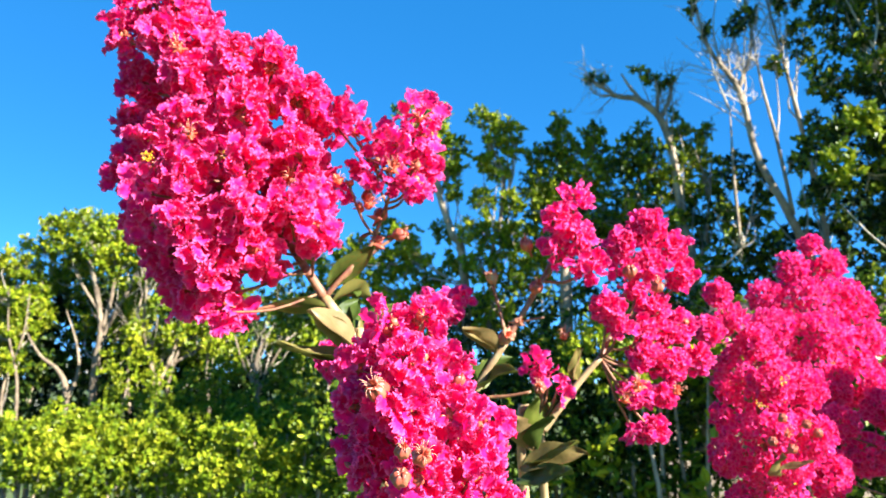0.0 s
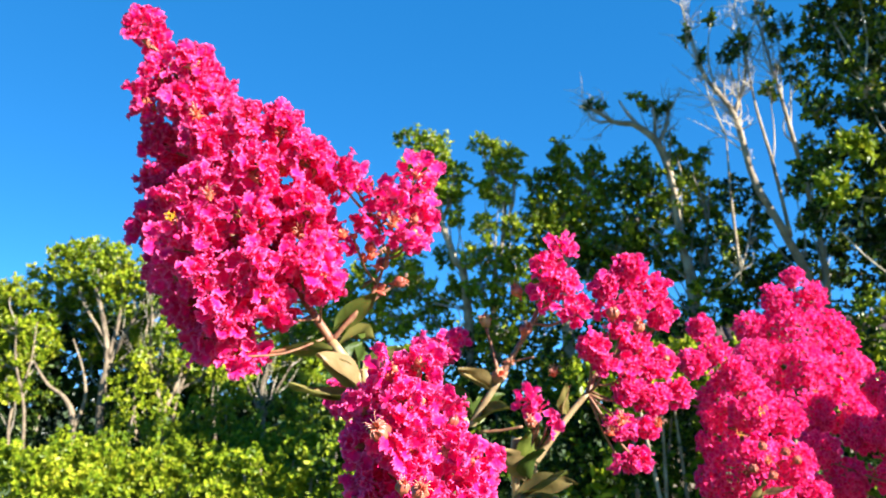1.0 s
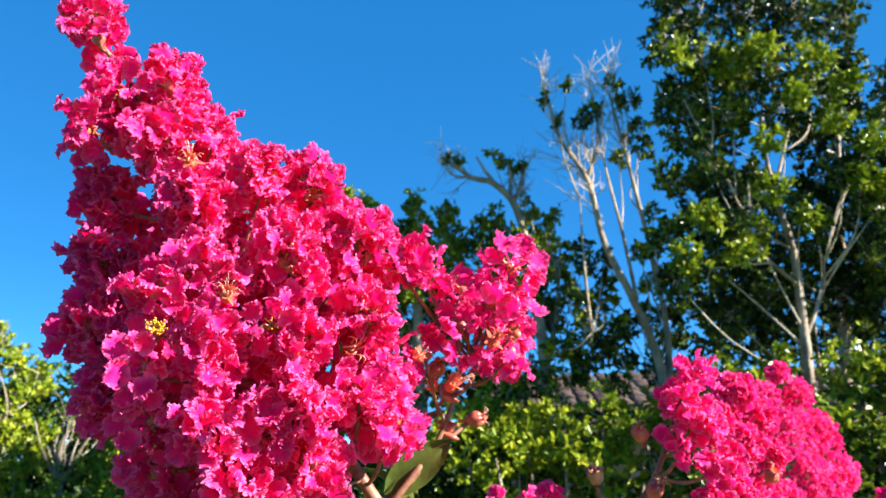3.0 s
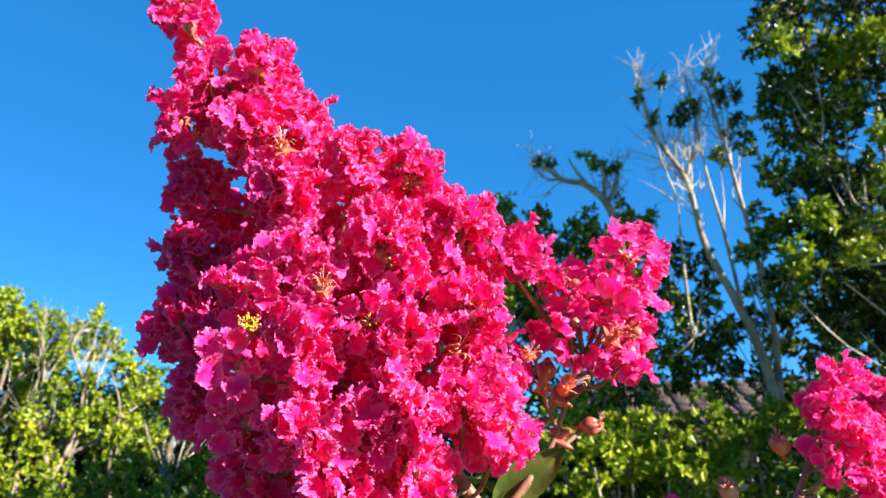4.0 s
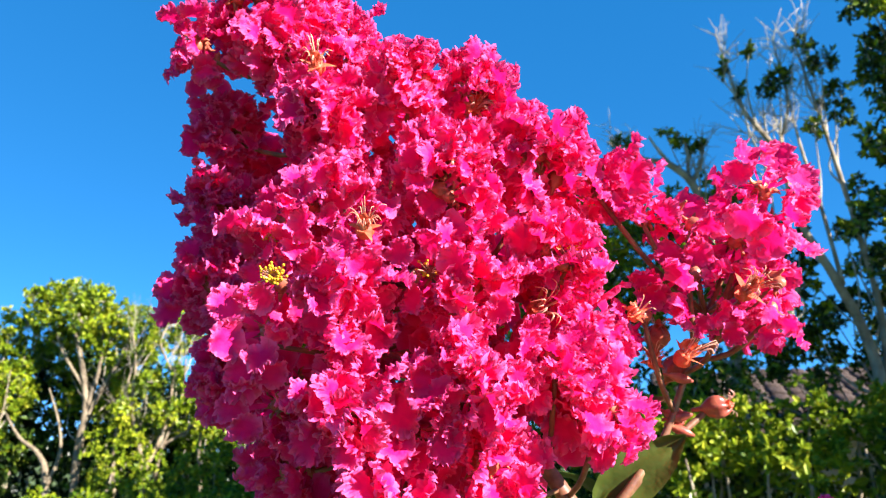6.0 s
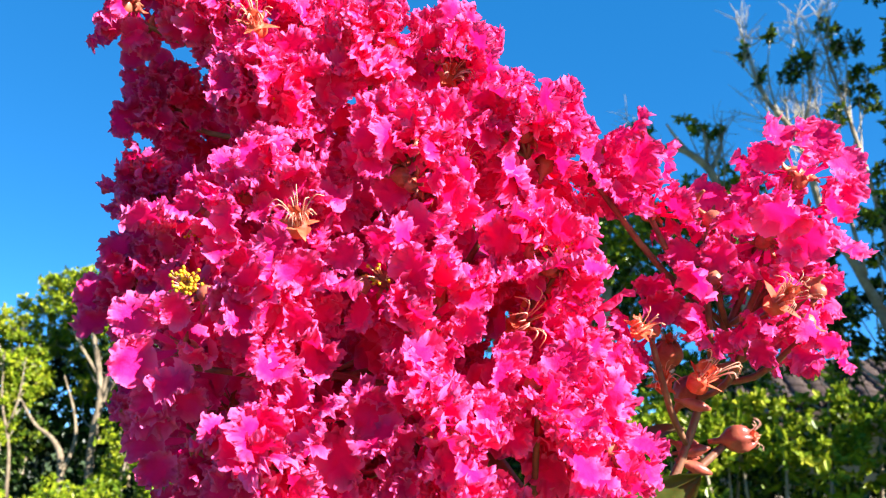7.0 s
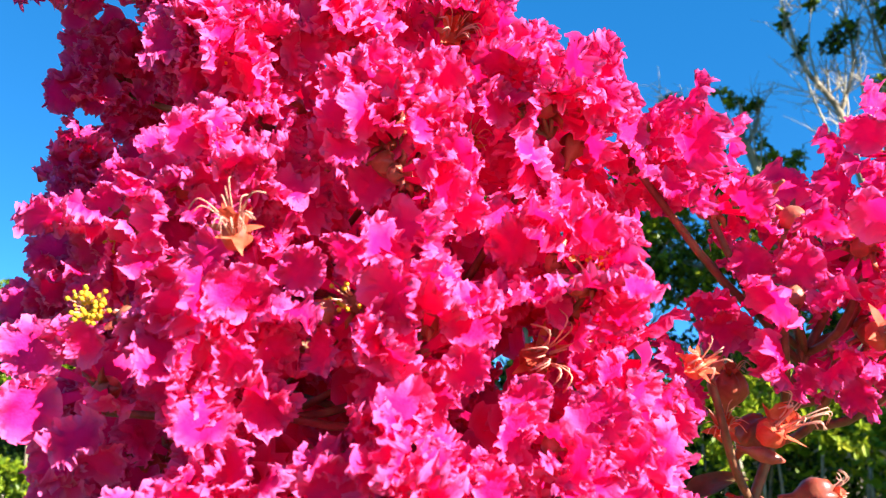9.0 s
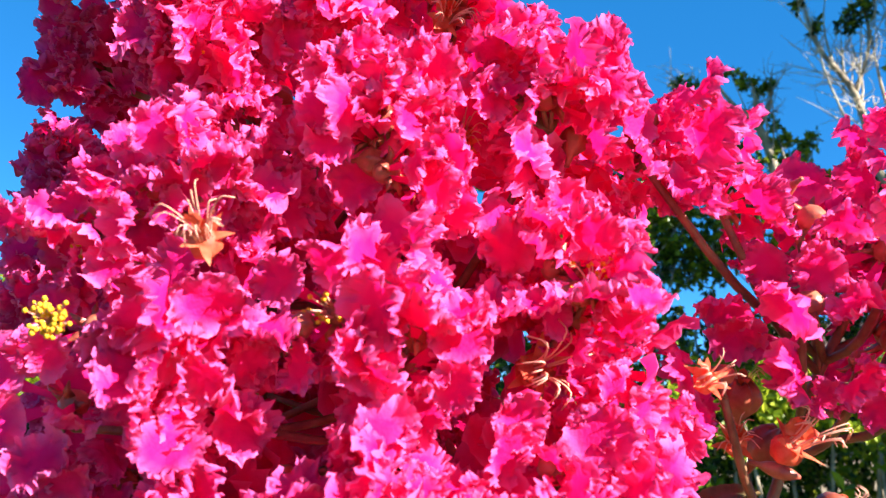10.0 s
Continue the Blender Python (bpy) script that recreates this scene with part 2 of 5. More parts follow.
            if n_last == 0:
                faces.append((last, first + k, first + j))
            elif n_last == ns:
                faces.append((last + k, first + k, first + j, last + j))
            elif k % 2 == 0:
                h, m = k // 2, (k // 2 + 1) % n_last
                faces += [(last + h, first + k, first + j), (last + h, first + j, last + m), (last + m, first + j, first + (k + 2) % ns)]
        last, n_last = first, ns
    return np.array(verts), faces, claw, out


def bend(v, claw, rise, fall, roll):
    """Raises the claw by rise, tips the blade by fall at the claw's end and rolls it about its length."""
    out = v.copy()
    blade = v[:, 0] > claw * 0.99
    p = v[blade] - (claw, 0, 0)
    c, s = math.cos(roll), math.sin(roll)
    p = np.stack((p[:, 0], c * p[:, 1] - s * p[:, 2], s * p[:, 1] + c * p[:, 2]), 1)
    c, s = math.cos(fall), math.sin(fall)
    p = np.stack((c * p[:, 0] - s * p[:, 2], p[:, 1], s * p[:, 0] + c * p[:, 2]), 1)
    out[blade] = p + (claw, 0, 0)
    c, s = math.cos(rise), math.sin(rise)
    return np.stack((c * out[:, 0] - s * out[:, 2], out[:, 1], s * out[:, 0] + c * out[:, 2]), 1)


RIMS = {}


def blossom_mesh(seed, rings):
    rng = np.random.RandomState(seed)
    pieces, rim = [], []
    for k in range(6):
        v, f, claw, out = petal(rng, rings, rng.uniform(0.9, 1.1))
        rim += out
        rise = radians(rng.uniform(30, 78))
        v = bend(v, claw, rise, radians(rng.uniform(-70, 5)), radians(rng.uniform(-45, 45)))
        v = v + (0.0022, 0, 0)
        a = 2 * math.pi * k / 6 + rng.uniform(-0.25, 0.25)
        c, s = math.cos(a), math.sin(a)
        v = np.stack((c * v[:, 0] - s * v[:, 1], s * v[:, 0] + c * v[:, 1], v[:, 2]), 1)
        pieces.append((list(v), f))
    v, f = merged(pieces)
    return rimmed(mesh_of("blossom", v, f, PETAL), rim)


def rimmed(me, rim):
    """Stores how far out on its petal each corner lies."""
    RIMS[me] = rim
    index = np.zeros(len(me.loops), dtype=np.int32)
    me.loops.foreach_get("vertex_index", index)
    uv = np.zeros((len(index), 2), dtype=np.float32)
    uv[:, 0] = np.array(rim)[index]
    me.uv_layers.new(name="rim").data.foreach_set("uv", uv.ravel())
    return me


def stamen_mesh(seed, count=14, length=0.0065, anther=0.0007):
    """A tuft of thin filaments with round anthers."""
    rng = np.random.RandomState(seed)
    pieces, tips = [], []
    for k in range(count):
        a, lean = rng.uniform(0, 6.28), rng.uniform(0.1, 0.8)
        L = length * rng.uniform(0.7, 1.3)
        d = np.array((math.cos(a), math.sin(a), 0))
        p0 = d * 0.001
        p1 = p0 + d * L * 0.35 * lean + np.array((0, 0, L * 0.6))
        p2 = p1 + d * L * 0.6 * lean + np.array((0, 0, L * 0.35))
        pieces.append(tube([(*p0, 0.0003), (*p1, 0.00024), (*p2, 0.0002)], 4, 2))
        tips.append(p2)
    v, f = merged(pieces)
    n_f = len(f)
    balls = []
    for t in tips:
        bv, bf = lumpy(anther, rng.uniform(0, 9), (1, 1, 0.8), 3, 5)
        balls.append(([np.array(q) + t for q in bv], bf))
    bv, bf = merged(balls)
    v2, f2 = merged([(v, f), (bv, bf)])
    me = mesh_of("stamens", v2, f2, [FILAMENT, ANTHER])
    for i, p in enumerate(me.polygons):
        p.material_index = 1 if i >= n_f else 0
    return me


def calyx_mesh(seed):
    v, f = lumpy(0.0034, seed, (1, 1, 1.1), 5, 9, 0.0, 0.0)
    v = [(x, y, z - 0.0015) for x, y, z in v]
    lobes = []
    for k in range(6):
        a = math.pi / 3 * k
        d = np.array((math.cos(a), math.sin(a), 0))
        lobes.append(tube([(*(d * 0.0025), 0.0014), (*(d * 0.0048 + np.array((0, 0, 0.0012))), 0.0010), (*(d * 0.0068 + np.array((0, 0, 0.0008))), 0.0002)], 3, 1))
    return mesh_of("calyx", *merged([(v, f)] + lobes), CALYX)


def turned_body(name, seed, prof, ribs, tip, material, sides=18):
    """One closed skin round the z axis through (z, radius) rings; the last rings rise into six lobes by tip."""
    rng = np.random.RandomState(seed)
    lobe = rng.uniform(0.5, 1.3, 6)
    lean = rng.uniform(-0.12, 0.12, 2)
    verts, faces = [], []
    for i, (z, r) in enumerate(prof):
        u = max(0.0, (i - len(prof) + 5) / 4) if i < len(prof) - 1 else 0.55
        for k in range(sides):
            a = 2 * math.pi * k / sides
            c = math.cos(3 * a) ** 2
            q = r * (1 + (ribs * (c - 0.5) if i > 2 else 0) + 0.07 * noise.noise(Vector((2 * math.cos(a), 2 * math.sin(a), z * 300 + seed))))
            zz = z + tip * u * c * lobe[int((a + 0.52) / 1.0472) % 6]
            verts.append((q * math.cos(a) + lean[0] * zz, q * math.sin(a) + lean[1] * zz, zz))
    for i in range(len(prof) - 1):
        for k in range(sides):
            j = (k + 1) % sides
            faces.append((i * sides + k, i * sides + j, (i + 1) * sides + j, (i + 1) * sides + k))
    n = len(prof)
    faces.append(tuple(range(sides - 1, -1, -1)))
    faces.append(tuple(range((n - 1) * sides, n * sides)))
    return mesh_of(name, verts, faces, material)


def bud_mesh(seed):
    """A swollen urn-shaped ribbed bud on a short stalk, six small lobes closing over its top."""
    return turned_body("bud", seed, [(-0.0105, 0.0010), (-0.0062, 0.0013), (-0.0047, 0.0026), (-0.0024, 0.0046), (0.0003, 0.0056), (0.0026, 0.0053), (0.0040, 0.0041), (0.0046, 0.0028), (0.0042, 0.0014), (0.0034, 0.0005)], 0.2, 0.0036, CALYX, 24)


def slim_bud_mesh(seed):
    """A slim pointed bud, not yet open."""
    return turned_body("bud", seed, [(-0.008, 0.0007), (-0.005, 0.0009), (-0.003, 0.0018), (0.0, 0.0027), (0.003, 0.0024), (0.0055, 0.0014), (0.0072, 0.0005)], 0.12, 0.0, CALYX, 12)


def capsule_mesh(seed):
    """A dry seed capsule, split at the top into six pointed valves."""
    return turned_body("seed_capsule", seed, [(-0.0100, 0.0010), (-0.0060, 0.0013), (-0.0045, 0.0030), (-0.0015, 0.0048), (0.0010, 0.0052), (0.0030, 0.0050), (0.0042, 0.0052), (0.0046, 0.0056), (0.0030, 0.0042), (-0.0005, 0.0030)], 0.16, 0.0055, DRY, 24)


def wilted_mesh(seed):
    """A spent flower: a ribbed cup with six thin pointed lobes and shrivelled petals."""
    rng = np.random.RandomState(seed)
    v, f = lumpy(0.0046, seed, (1, 1, 0.95), 8, 18, 0.07)
    pieces = [([np.array(q) - (0, 0, 0.003) for q in v], f)]
    for k in range(6):
        a = math.pi / 3 * k + rng.uniform(-0.2, 0.2)
        d, e = np.array((math.cos(a), math.sin(a), 0)), np.array((-math.sin(a), math.cos(a), 0))
        tilt = rng.uniform(-0.1, 0.9)
        L = rng.uniform(0.005, 0.008)
        out = d * math.cos(tilt) + np.array((0, 0, math.sin(tilt)))
        q0, q1, q2 = d * 0.003, d * 0.003 + out * L * 0.5, d * 0.003 + out * L
        vs = [q0 - e * 0.0016, q0 + e * 0.0016, q1 + e * 0.0012, q1 - e * 0.0012 + (0, 0, 0.0005), q2]
        pieces.append((vs, [(0, 1, 2, 3), (3, 2, 4)]))
    for k in range(3):
        v, f, claw, _ = petal(rng, (8, 16, 16), 0.42)
        v = bend(v, claw, radians(rng.uniform(50, 85)), radians(rng.uniform(-90, 60)), radians(rng.uniform(-80, 80)))
        a = rng.uniform(0, 6.28)
        c, q = math.cos(a), math.sin(a)
        pieces.append((list(np.stack((c * v[:, 0] - q * v[:, 1], q * v[:, 0] + c * v[:, 1], v[:, 2]), 1)), f))
    return mesh_of("wilted_blossom", *merged(pieces), FADED)


def curl_mesh(seed, count=16):
    """Long curled filaments left on a spent flower."""
    rng = np.random.RandomState(seed)
    pieces = []
    for k in range(count):
        a = rng.uniform(0, 6.28)
        d = np.array((math.cos(a), math.sin(a), 0))
        L = rng.uniform(0.008, 0.015)
        z = np.array((0, 0, 1.0))
        p = [d * 0.002, d * 0.003 + z * L * 0.5, d * L * 0.5 + z * L, d * L * 0.75 + z * L * rng.uniform(0.6, 1.0)]
        pieces.append(tube([(*q, r) for q, r in zip(p, (0.0003, 0.00025, 0.0002, 0.0002))], 4, 3))
    return mesh_of("filaments", *merged(pieces), FILAMENT)


FINE = [blossom_mesh(10 + i, (13, 26, 52, 104, 104)) for i in range(12)]
MEDIUM = [blossom_mesh(30 + i, (10, 20, 40, 80)) for i in range(8)]
FILL = [blossom_mesh(54 + i, (5, 10, 20)) for i in range(6)]
COARSE = [blossom_mesh(40 + i, (8, 16, 32)) for i in range(10)]
STAMENS = [stamen_mesh(70 + i) for i in range(3)]
YOLK = stamen_mesh(76, 70, 0.0046, 0.0007)
CALYXES = [calyx_mesh(80 + i) for i in range(2)]
BUDS = [bud_mesh(84 + i) for i in range(3)]
SLIM = [slim_bud_mesh(87 + i) for i in range(2)]
CAPSULES = [capsule_mesh(60 + i) for i in range(3)]
WILTED = [wilted_mesh(90 + i) for i in range(4)]
CURLS = [curl_mesh(95 + i) for i in range(3)]


def shreds_mesh(seed):
    rng = np.random.RandomState(seed)
    pieces = []
    for k in range(3):
        v, f, claw, _ = petal(rng, (8, 16, 16), 0.55)
        v = bend(v, claw * 0.6, radians(rng.uniform(60, 88)), radians(rng.uniform(40, 120)), radians(rng.uniform(-80, 80)))
        a = 2.1 * k
        c, q = math.cos(a), math.sin(a)
        pieces.append((list(np.stack((c * v[:, 0] - q * v[:, 1], q * v[:, 0] + c * v[:, 1], v[:, 2]), 1)), f))
    return mesh_of("shrivelled_petal", *merged(pieces), FADED)


SHREDS = shreds_mesh(99)


def facing(p, n, spin, scale=1.0):
    """A pose at p whose z points along n."""
    q = Vector(n).to_track_quat("Z", "Y").to_matrix().to_4x4()
    return Matrix.Translation(p) @ q @ Matrix.Rotation(spin, 4, "Z") @ Matrix.Diagonal((scale, scale, scale, 1))


def myrtle_leaf(length, width, fold, curl, seed):
    rng = np.random.RandomState(seed)
    verts, faces = [], []
    nu, nv = 9, 4
    for i in range(nu + 1):
        u = i / nu
        half = width * 0.5 * (math.sin(math.pi * u ** 0.85) ** 0.75 if 0 < u < 1 else 0.02)
        for j in range(-nv, nv + 1):
            s = j / nv
            y = half * s
            z = abs(s) * half * fold - curl * length * u * u + 0.0012 * math.sin(9 * u + 3 * s + seed) + 0.0008 * math.cos(math.pi * 2 * s)
            verts.append((length * u, y, z))
    w = 2 * nv + 1
    for i in range(nu):
        for j in range(2 * nv):
            a = i * w + j
            faces.append((a, a + 1, a + w + 1, a + w))
    n = len(verts)
    low = [(x, y, z - 0.0005) for x, y, z in verts]
    faces += [tuple(n + q for q in reversed(g)) for g in faces]
    return mesh_of("leaf", verts + low, faces, LEAF)


LEAVES = [myrtle_leaf(0.055, 0.028, 0.35, 0.12, 1), myrtle_leaf(0.06, 0.026, 0.2, -0.1, 2), myrtle_leaf(0.045, 0.027, 0.5, 0.25, 3)]


def flowering_branch(label, stem, axis, balls, spacing, fine, seed, back=True, grow=1.0, arms=(), close=False, fill=0.0, alone=0, recess=()):
    """A shoot: the stem from the ground, the flower axis in the panicle, and blossoms all over the round clusters."""
    rng = np.random.RandomState(seed)
    ob = thing("flowering_branch", label, "flower branch", "flowering branches of the crepe myrtle", stem[0][:3])
    off = np.array(stem[0][:3])
    local = lambda q: tuple(np.array(q[:3]) - off)
    part("stem", mesh_of("stem", *tube([(*local(q), q[3]) for q in stem], 10, 6), STEM), ob)
    line = smooth_path([(*q[:3], q[3]) for q in axis], 8)
    part("flower_axis", mesh_of("flower_axis", *tube([(*local(q), q[3]) for q in axis], 8, 6), STALK), ob)
    for arm in arms:
        part("side_stalk", mesh_of("side_stalk", *tube([(*local(q), q[3]) for q in arm], 8, 5), STALK), ob)
        line = np.concatenate((line, smooth_path([(*q[:3], q[3]) for q in arm], 8)[6:]))
    balls = [np.array(b) for b in balls]
    hidden = set()
    if back:
        twins = [np.array((b[0], b[1] + 1.5 * b[3], b[2] - 0.1 * b[3], b[3] * 0.95)) for b in balls[:len(balls) - alone]]
        hidden = {tuple(b) for b in twins}
        balls += twins
    spots = []
    for bi, b in enumerate(balls):
        n = int(4 * math.pi * b[3] ** 2 / (spacing * 0.55) ** 2) + 4
        for k in range(n):
            zz = 1 - 2 * (k + 0.5) / n
            a = k * 2.39996 + bi
            s = math.sqrt(1 - zz * zz)
            d = np.array((s * math.cos(a), s * math.sin(a), zz))
            spots.append((rng.rand(), b, d))
    spots.sort(key=lambda q: q[0])
    kept = []
    for _, b, d in spots:
        p = b[:3] + d * b[3] * (rng.uniform(0.95, 1.04) if fine else rng.uniform(0.86, 1.12))
        if any(np.linalg.norm(p - c[:3]) < (0.96 if fine else 0.84) * c[3] for c in balls if c is not b):
            continue
        if any(p[1] < q[1] + 0.012 and math.hypot(p[0] - q[0], p[2] - q[2]) < q[3] for q in recess):
            continue
        if kept and min(np.linalg.norm(p - q) for q, _, _ in kept) < spacing * rng.uniform(0.85, 1.15):
            continue
        kept.append((p, d, b))
    sprays, rest, rest_rim = {}, [], []
    for p, d, b in kept:
        d = d + rng.uniform(-0.28, 0.28, 3) + (0, 0, 0.12)
        d = d / np.linalg.norm(d)
        sc = rng.uniform(0.85, 1.15) * grow
        foot = p - d * min(0.025 * sc, 0.95 * b[3])
        kit = FINE if fine else MEDIUM if close else COARSE
        me = kit[rng.randint(len(kit))]
        if tuple(b) in hidden:
            me = FILL[rng.randint(len(FILL))]
            m = facing(local(foot), d, rng.uniform(0, 6.28), sc)
            rest.append(([m @ v.co for v in me.vertices], [tuple(q.vertices) for q in me.polygons]))
            rest_rim += RIMS[me]
            continue
        bl = part("blossom", me, ob, facing(local(foot), d, rng.uniform(0, 6.28), sc))
        if fine:
            part("calyx", CALYXES[rng.randint(2)], bl)
        if rng.rand() < 0.05:
            part("stamen_tuft", STAMENS[rng.randint(3)], bl, None, "tuft of yellow stamens")
        hub = b[:3] - (0, 0, 0.35 * b[3])
        key = tuple(b)
        if key not in sprays:
            near = line[np.argmin(np.linalg.norm(line[:, :3] - (hub - (0, 0, 0.03)), axis=1))][:3]
            sprays[key] = [tube([(*local(near), 0.0012), (*local(0.5 * (near + hub) - (0, 0, 0.006)), 0.0013), (*local(hub), 0.0010)], 6, 3)]
        sprays[key].append(tube([(*local(hub), 0.0009), (*local(0.5 * (hub + foot) - (0, 0, 0.002)), 0.0008), (*local(foot), 0.0007)], 5, 2))
        if rng.rand() < (0.2 if fine else 0.05) and d[2] > -0.3:
            q = foot - d * 0.004 + rng.uniform(-0.009, 0.009, 3)
            part("bud", (BUDS + SLIM)[rng.randint(5)], ob, facing(local(q), d + rng.uniform(-0.5, 0.5, 3), 0, rng.uniform(0.5, 0.85)))
    if fill:
        # small flowers that fill the gaps between the outer ones
        inner = []
        for bi, b in enumerate(balls):
            n = int(4 * math.pi * b[3] ** 2 / fill ** 2) + 3
            for k in range(n):
                zz = 1 - 2 * (k + 0.5) / n
                s = math.sqrt(1 - zz * zz)
                d = np.array((s * math.cos(k * 2.39996 + 2 * bi), s * math.sin(k * 2.39996 + 2 * bi), zz))
                p = b[:3] + d * b[3] * rng.uniform(0.84, 1.04)
                if d[1] > 0.35 or any(np.linalg.norm(p - c[:3]) < 0.8 * c[3] for c in balls if c is not b) or inner and min(np.linalg.norm(p - q) for q in inner) < fill * 0.75:
                    continue
                inner.append(p)
                me = FILL[rng.randint(len(FILL))]
                m = facing(local(p - d * 0.014 * grow), d + rng.uniform(-0.3, 0.3, 3), rng.uniform(0, 6.28), 0.72 * grow)
                rest.append(([m @ v.co for v in me.vertices], [tuple(q.vertices) for q in me.polygons]))
                rest_rim += RIMS[me]
    if rest:
        tagged(part("blossom_mass", rimmed(mesh_of("blossom_mass", *merged(rest), PETAL), rest_rim), ob), kind="stuff")
    for pieces in sprays.values():
        part("flower_stalk", mesh_of("flower_stalk", *merged(pieces), STALK), ob, None, "thin forked reddish flower stalk")
    return ob, off


def set_back(b, depth, front):
    """Moves a flower cluster back by depth, away from the point in front of the shoot, and swells it as much."""
    front = np.array(front)
    k = (b[1] + depth - front[1]) / (b[1] - front[1])
    return (*(front + (np.array(b[:3]) - front) * k), b[3] * k)


def add(ob, off, name, me, p, d, spin=0.0, scale=1.0, label=""):
    return part(name, me, ob, facing(tuple(np.array(p) - off), d, spin, scale), label)


def spent(ob, off, p, d, scale=1.0, seed=0):
    w = add(ob, off, "wilted_blossom", WILTED[seed % 4], p, d, seed * 1.3, 0.75 * scale, "faded orange spent flower")
    part("filament_tuft", CURLS[seed % 3], w)


def swollen(ob, off, k, p, d, scale, label):
    """A big bud or spent cup with shrivelled petals and curled filaments at its mouth."""
    b = add(ob, off, "bud", BUDS[k % 3], p, d, 0.3 * k, scale, label)
    part("filament_tuft", CURLS[k % 3], b, Matrix.Translation((0, 0, 0.003)) @ Matrix.Diagonal((0.7, 0.7, 0.5, 1)))
    part("shrivelled_petal", SHREDS, b, Matrix.Translation((0, 0, 0.0025)) @ Matrix.Rotation(k, 4, "Z") @ Matrix.Diagonal((0.6, 0.6, 0.6, 1)), "shrivelled salmon petals")


def leaf_at(ob, off, p, tip, kind, roll=0.0):
    """A leaf whose stalk is at p and whose blade points to tip."""
    d = (Vector(tip) - Vector(p))
    q = d.to_track_quat("X", "Z").to_matrix().to_4x4()
    s = d.length / (0.055, 0.06, 0.045)[kind]
    m = Matrix.Translation(Vector(p) - Vector(off)) @ q @ Matrix.Rotation(radians(roll), 4, "X") @ Matrix.Diagonal((s, s, s, 1))
    return part("leaf", LEAVES[kind], ob, m, "olive green leaf with a reddish tinge")


# ---- trees and hedges ----
def leaf_cloud(name, clumps, tufts, leaves, length, material, seed, flat=1.0, hollow=0.35):
    """Leaves in small tufts spread through round clumps (x, y, z, radius); flat squashes the clumps."""
    rng = np.random.RandomState(seed)
    cs = np.array(clumps, float)
    n_t = np.maximum(5, (tufts * (cs[:, 3] / 0.1) ** 2)).astype(int)
    c = np.repeat(cs, n_t, axis=0)
    d = rng.normal(size=(len(c), 3))
    d /= np.linalg.norm(d, axis=1)[:, None]
    r = (hollow + (1 - hollow) * rng.rand(len(c)) ** 0.6) * rng.uniform(0.75, 1.2, len(c))
    tuft = c[:, :3] + d * (r * c[:, 3])[:, None] * (1, 1, flat)
    axis = d + (0.25, -0.2, 0.5) + rng.normal(size=d.shape) * 0.5
    axis /= np.linalg.norm(axis, axis=1)[:, None]
    p = np.repeat(tuft, leaves, axis=0)
    ax = np.repeat(axis, leaves, axis=0)
    n = len(p)
    along = ax * rng.uniform(0.1, 0.9, n)[:, None] + rng.normal(size=(n, 3)) * 0.75
    along /= np.linalg.norm(along, axis=1)[:, None]
    nor = ax + rng.normal(size=(n, 3)) * 0.6
    side = np.cross(along, nor)
    side /= np.linalg.norm(side, axis=1)[:, None] + 1e-9
    up = np.cross(side, along)
    L = (length * rng.uniform(0.65, 1.2, n))[:, None]
    p = p + ax * (rng.uniform(-0.5, 0.5, n)[:, None] * length)
    w = 0.26 * L
    # base, two flanks, two shoulders, tip: folded along the midrib
    v = np.stack((p, p + along * 0.34 * L + side * w * 0.9 + up * 0.10 * L, p + along * 0.74 * L + side * w * 0.8 + up * 0.07 * L, p + along * L - up * 0.06 * L,
                  p + along * 0.74 * L - side * w * 0.8 + up * 0.07 * L, p + along * 0.34 * L - side * w * 0.9 + up * 0.10 * L), 1).reshape(-1, 3)
    faces = []
    for o in range(0, 6 * n, 6):
        faces += [(o, o + 3, o + 2, o + 1), (o, o + 5, o + 4, o + 3)]
    me = mesh_of(name, v, faces, material, False)
    return me, tuft, c


def tree(label, limbs, clumps, material, seed, tufts=16, leaves=10, length=0.037, flat=1.0, twig_share=0.2, name="tree", sunny=(), bark=None):
    """limbs: the trunk first, then boughs, each a line of (x, y, z, radius); clumps: where the leaves stand."""
    rng = np.random.RandomState(seed)
    at = np.array((*limbs[0][0][:2], 0.0))
    ob = thing(name, label, "tree", "trees behind the hedge", tuple(at))
    for i, line in enumerate(limbs):
        v, f = tube([(*(np.array(q[:3]) - at), q[3]) for q in line], 9 if i == 0 else 7, 5, 0.10, rng)
        part("trunk" if i == 0 else "limb", mesh_of("trunk", v, f, bark or BARK), ob)
    me, tuft, c = leaf_cloud("crown", [(*(np.array(q[:3]) - at), q[3]) for q in clumps], tufts, leaves, length, material, seed, flat)
    part("crown", me, ob)
    # sunlit clumps of the crown: the sunlight is put into lime leaf colour
    if sunny:
        part("sunlit_leaves", leaf_cloud("sunlit_leaves", [(*(np.array(q[:3]) - at), q[3]) for q in sunny], tufts * 1.3, leaves, length, GREEN_LIME, seed + 300, flat)[0], ob, None, "yellow-green leaves, sunlight put into their colour")
    # twigs reach from the nearest limb into the tufts
    joints = np.concatenate([smooth_path(line, 5) for line in limbs])[:, :3] - at
    pieces = []
    for t, cc in zip(tuft, c):
        if rng.rand() > twig_share:
            continue
        hub = cc[:3] + rng.normal(size=3) * 0.25 * cc[3]
        pieces.append(tube([(*hub, 0.004), (*(0.5 * (hub + t) + rng.normal(size=3) * 0.02), 0.003), (*t, 0.0015)], 4, 2))
    for q in clumps:
        hub = np.array(q[:3]) - at
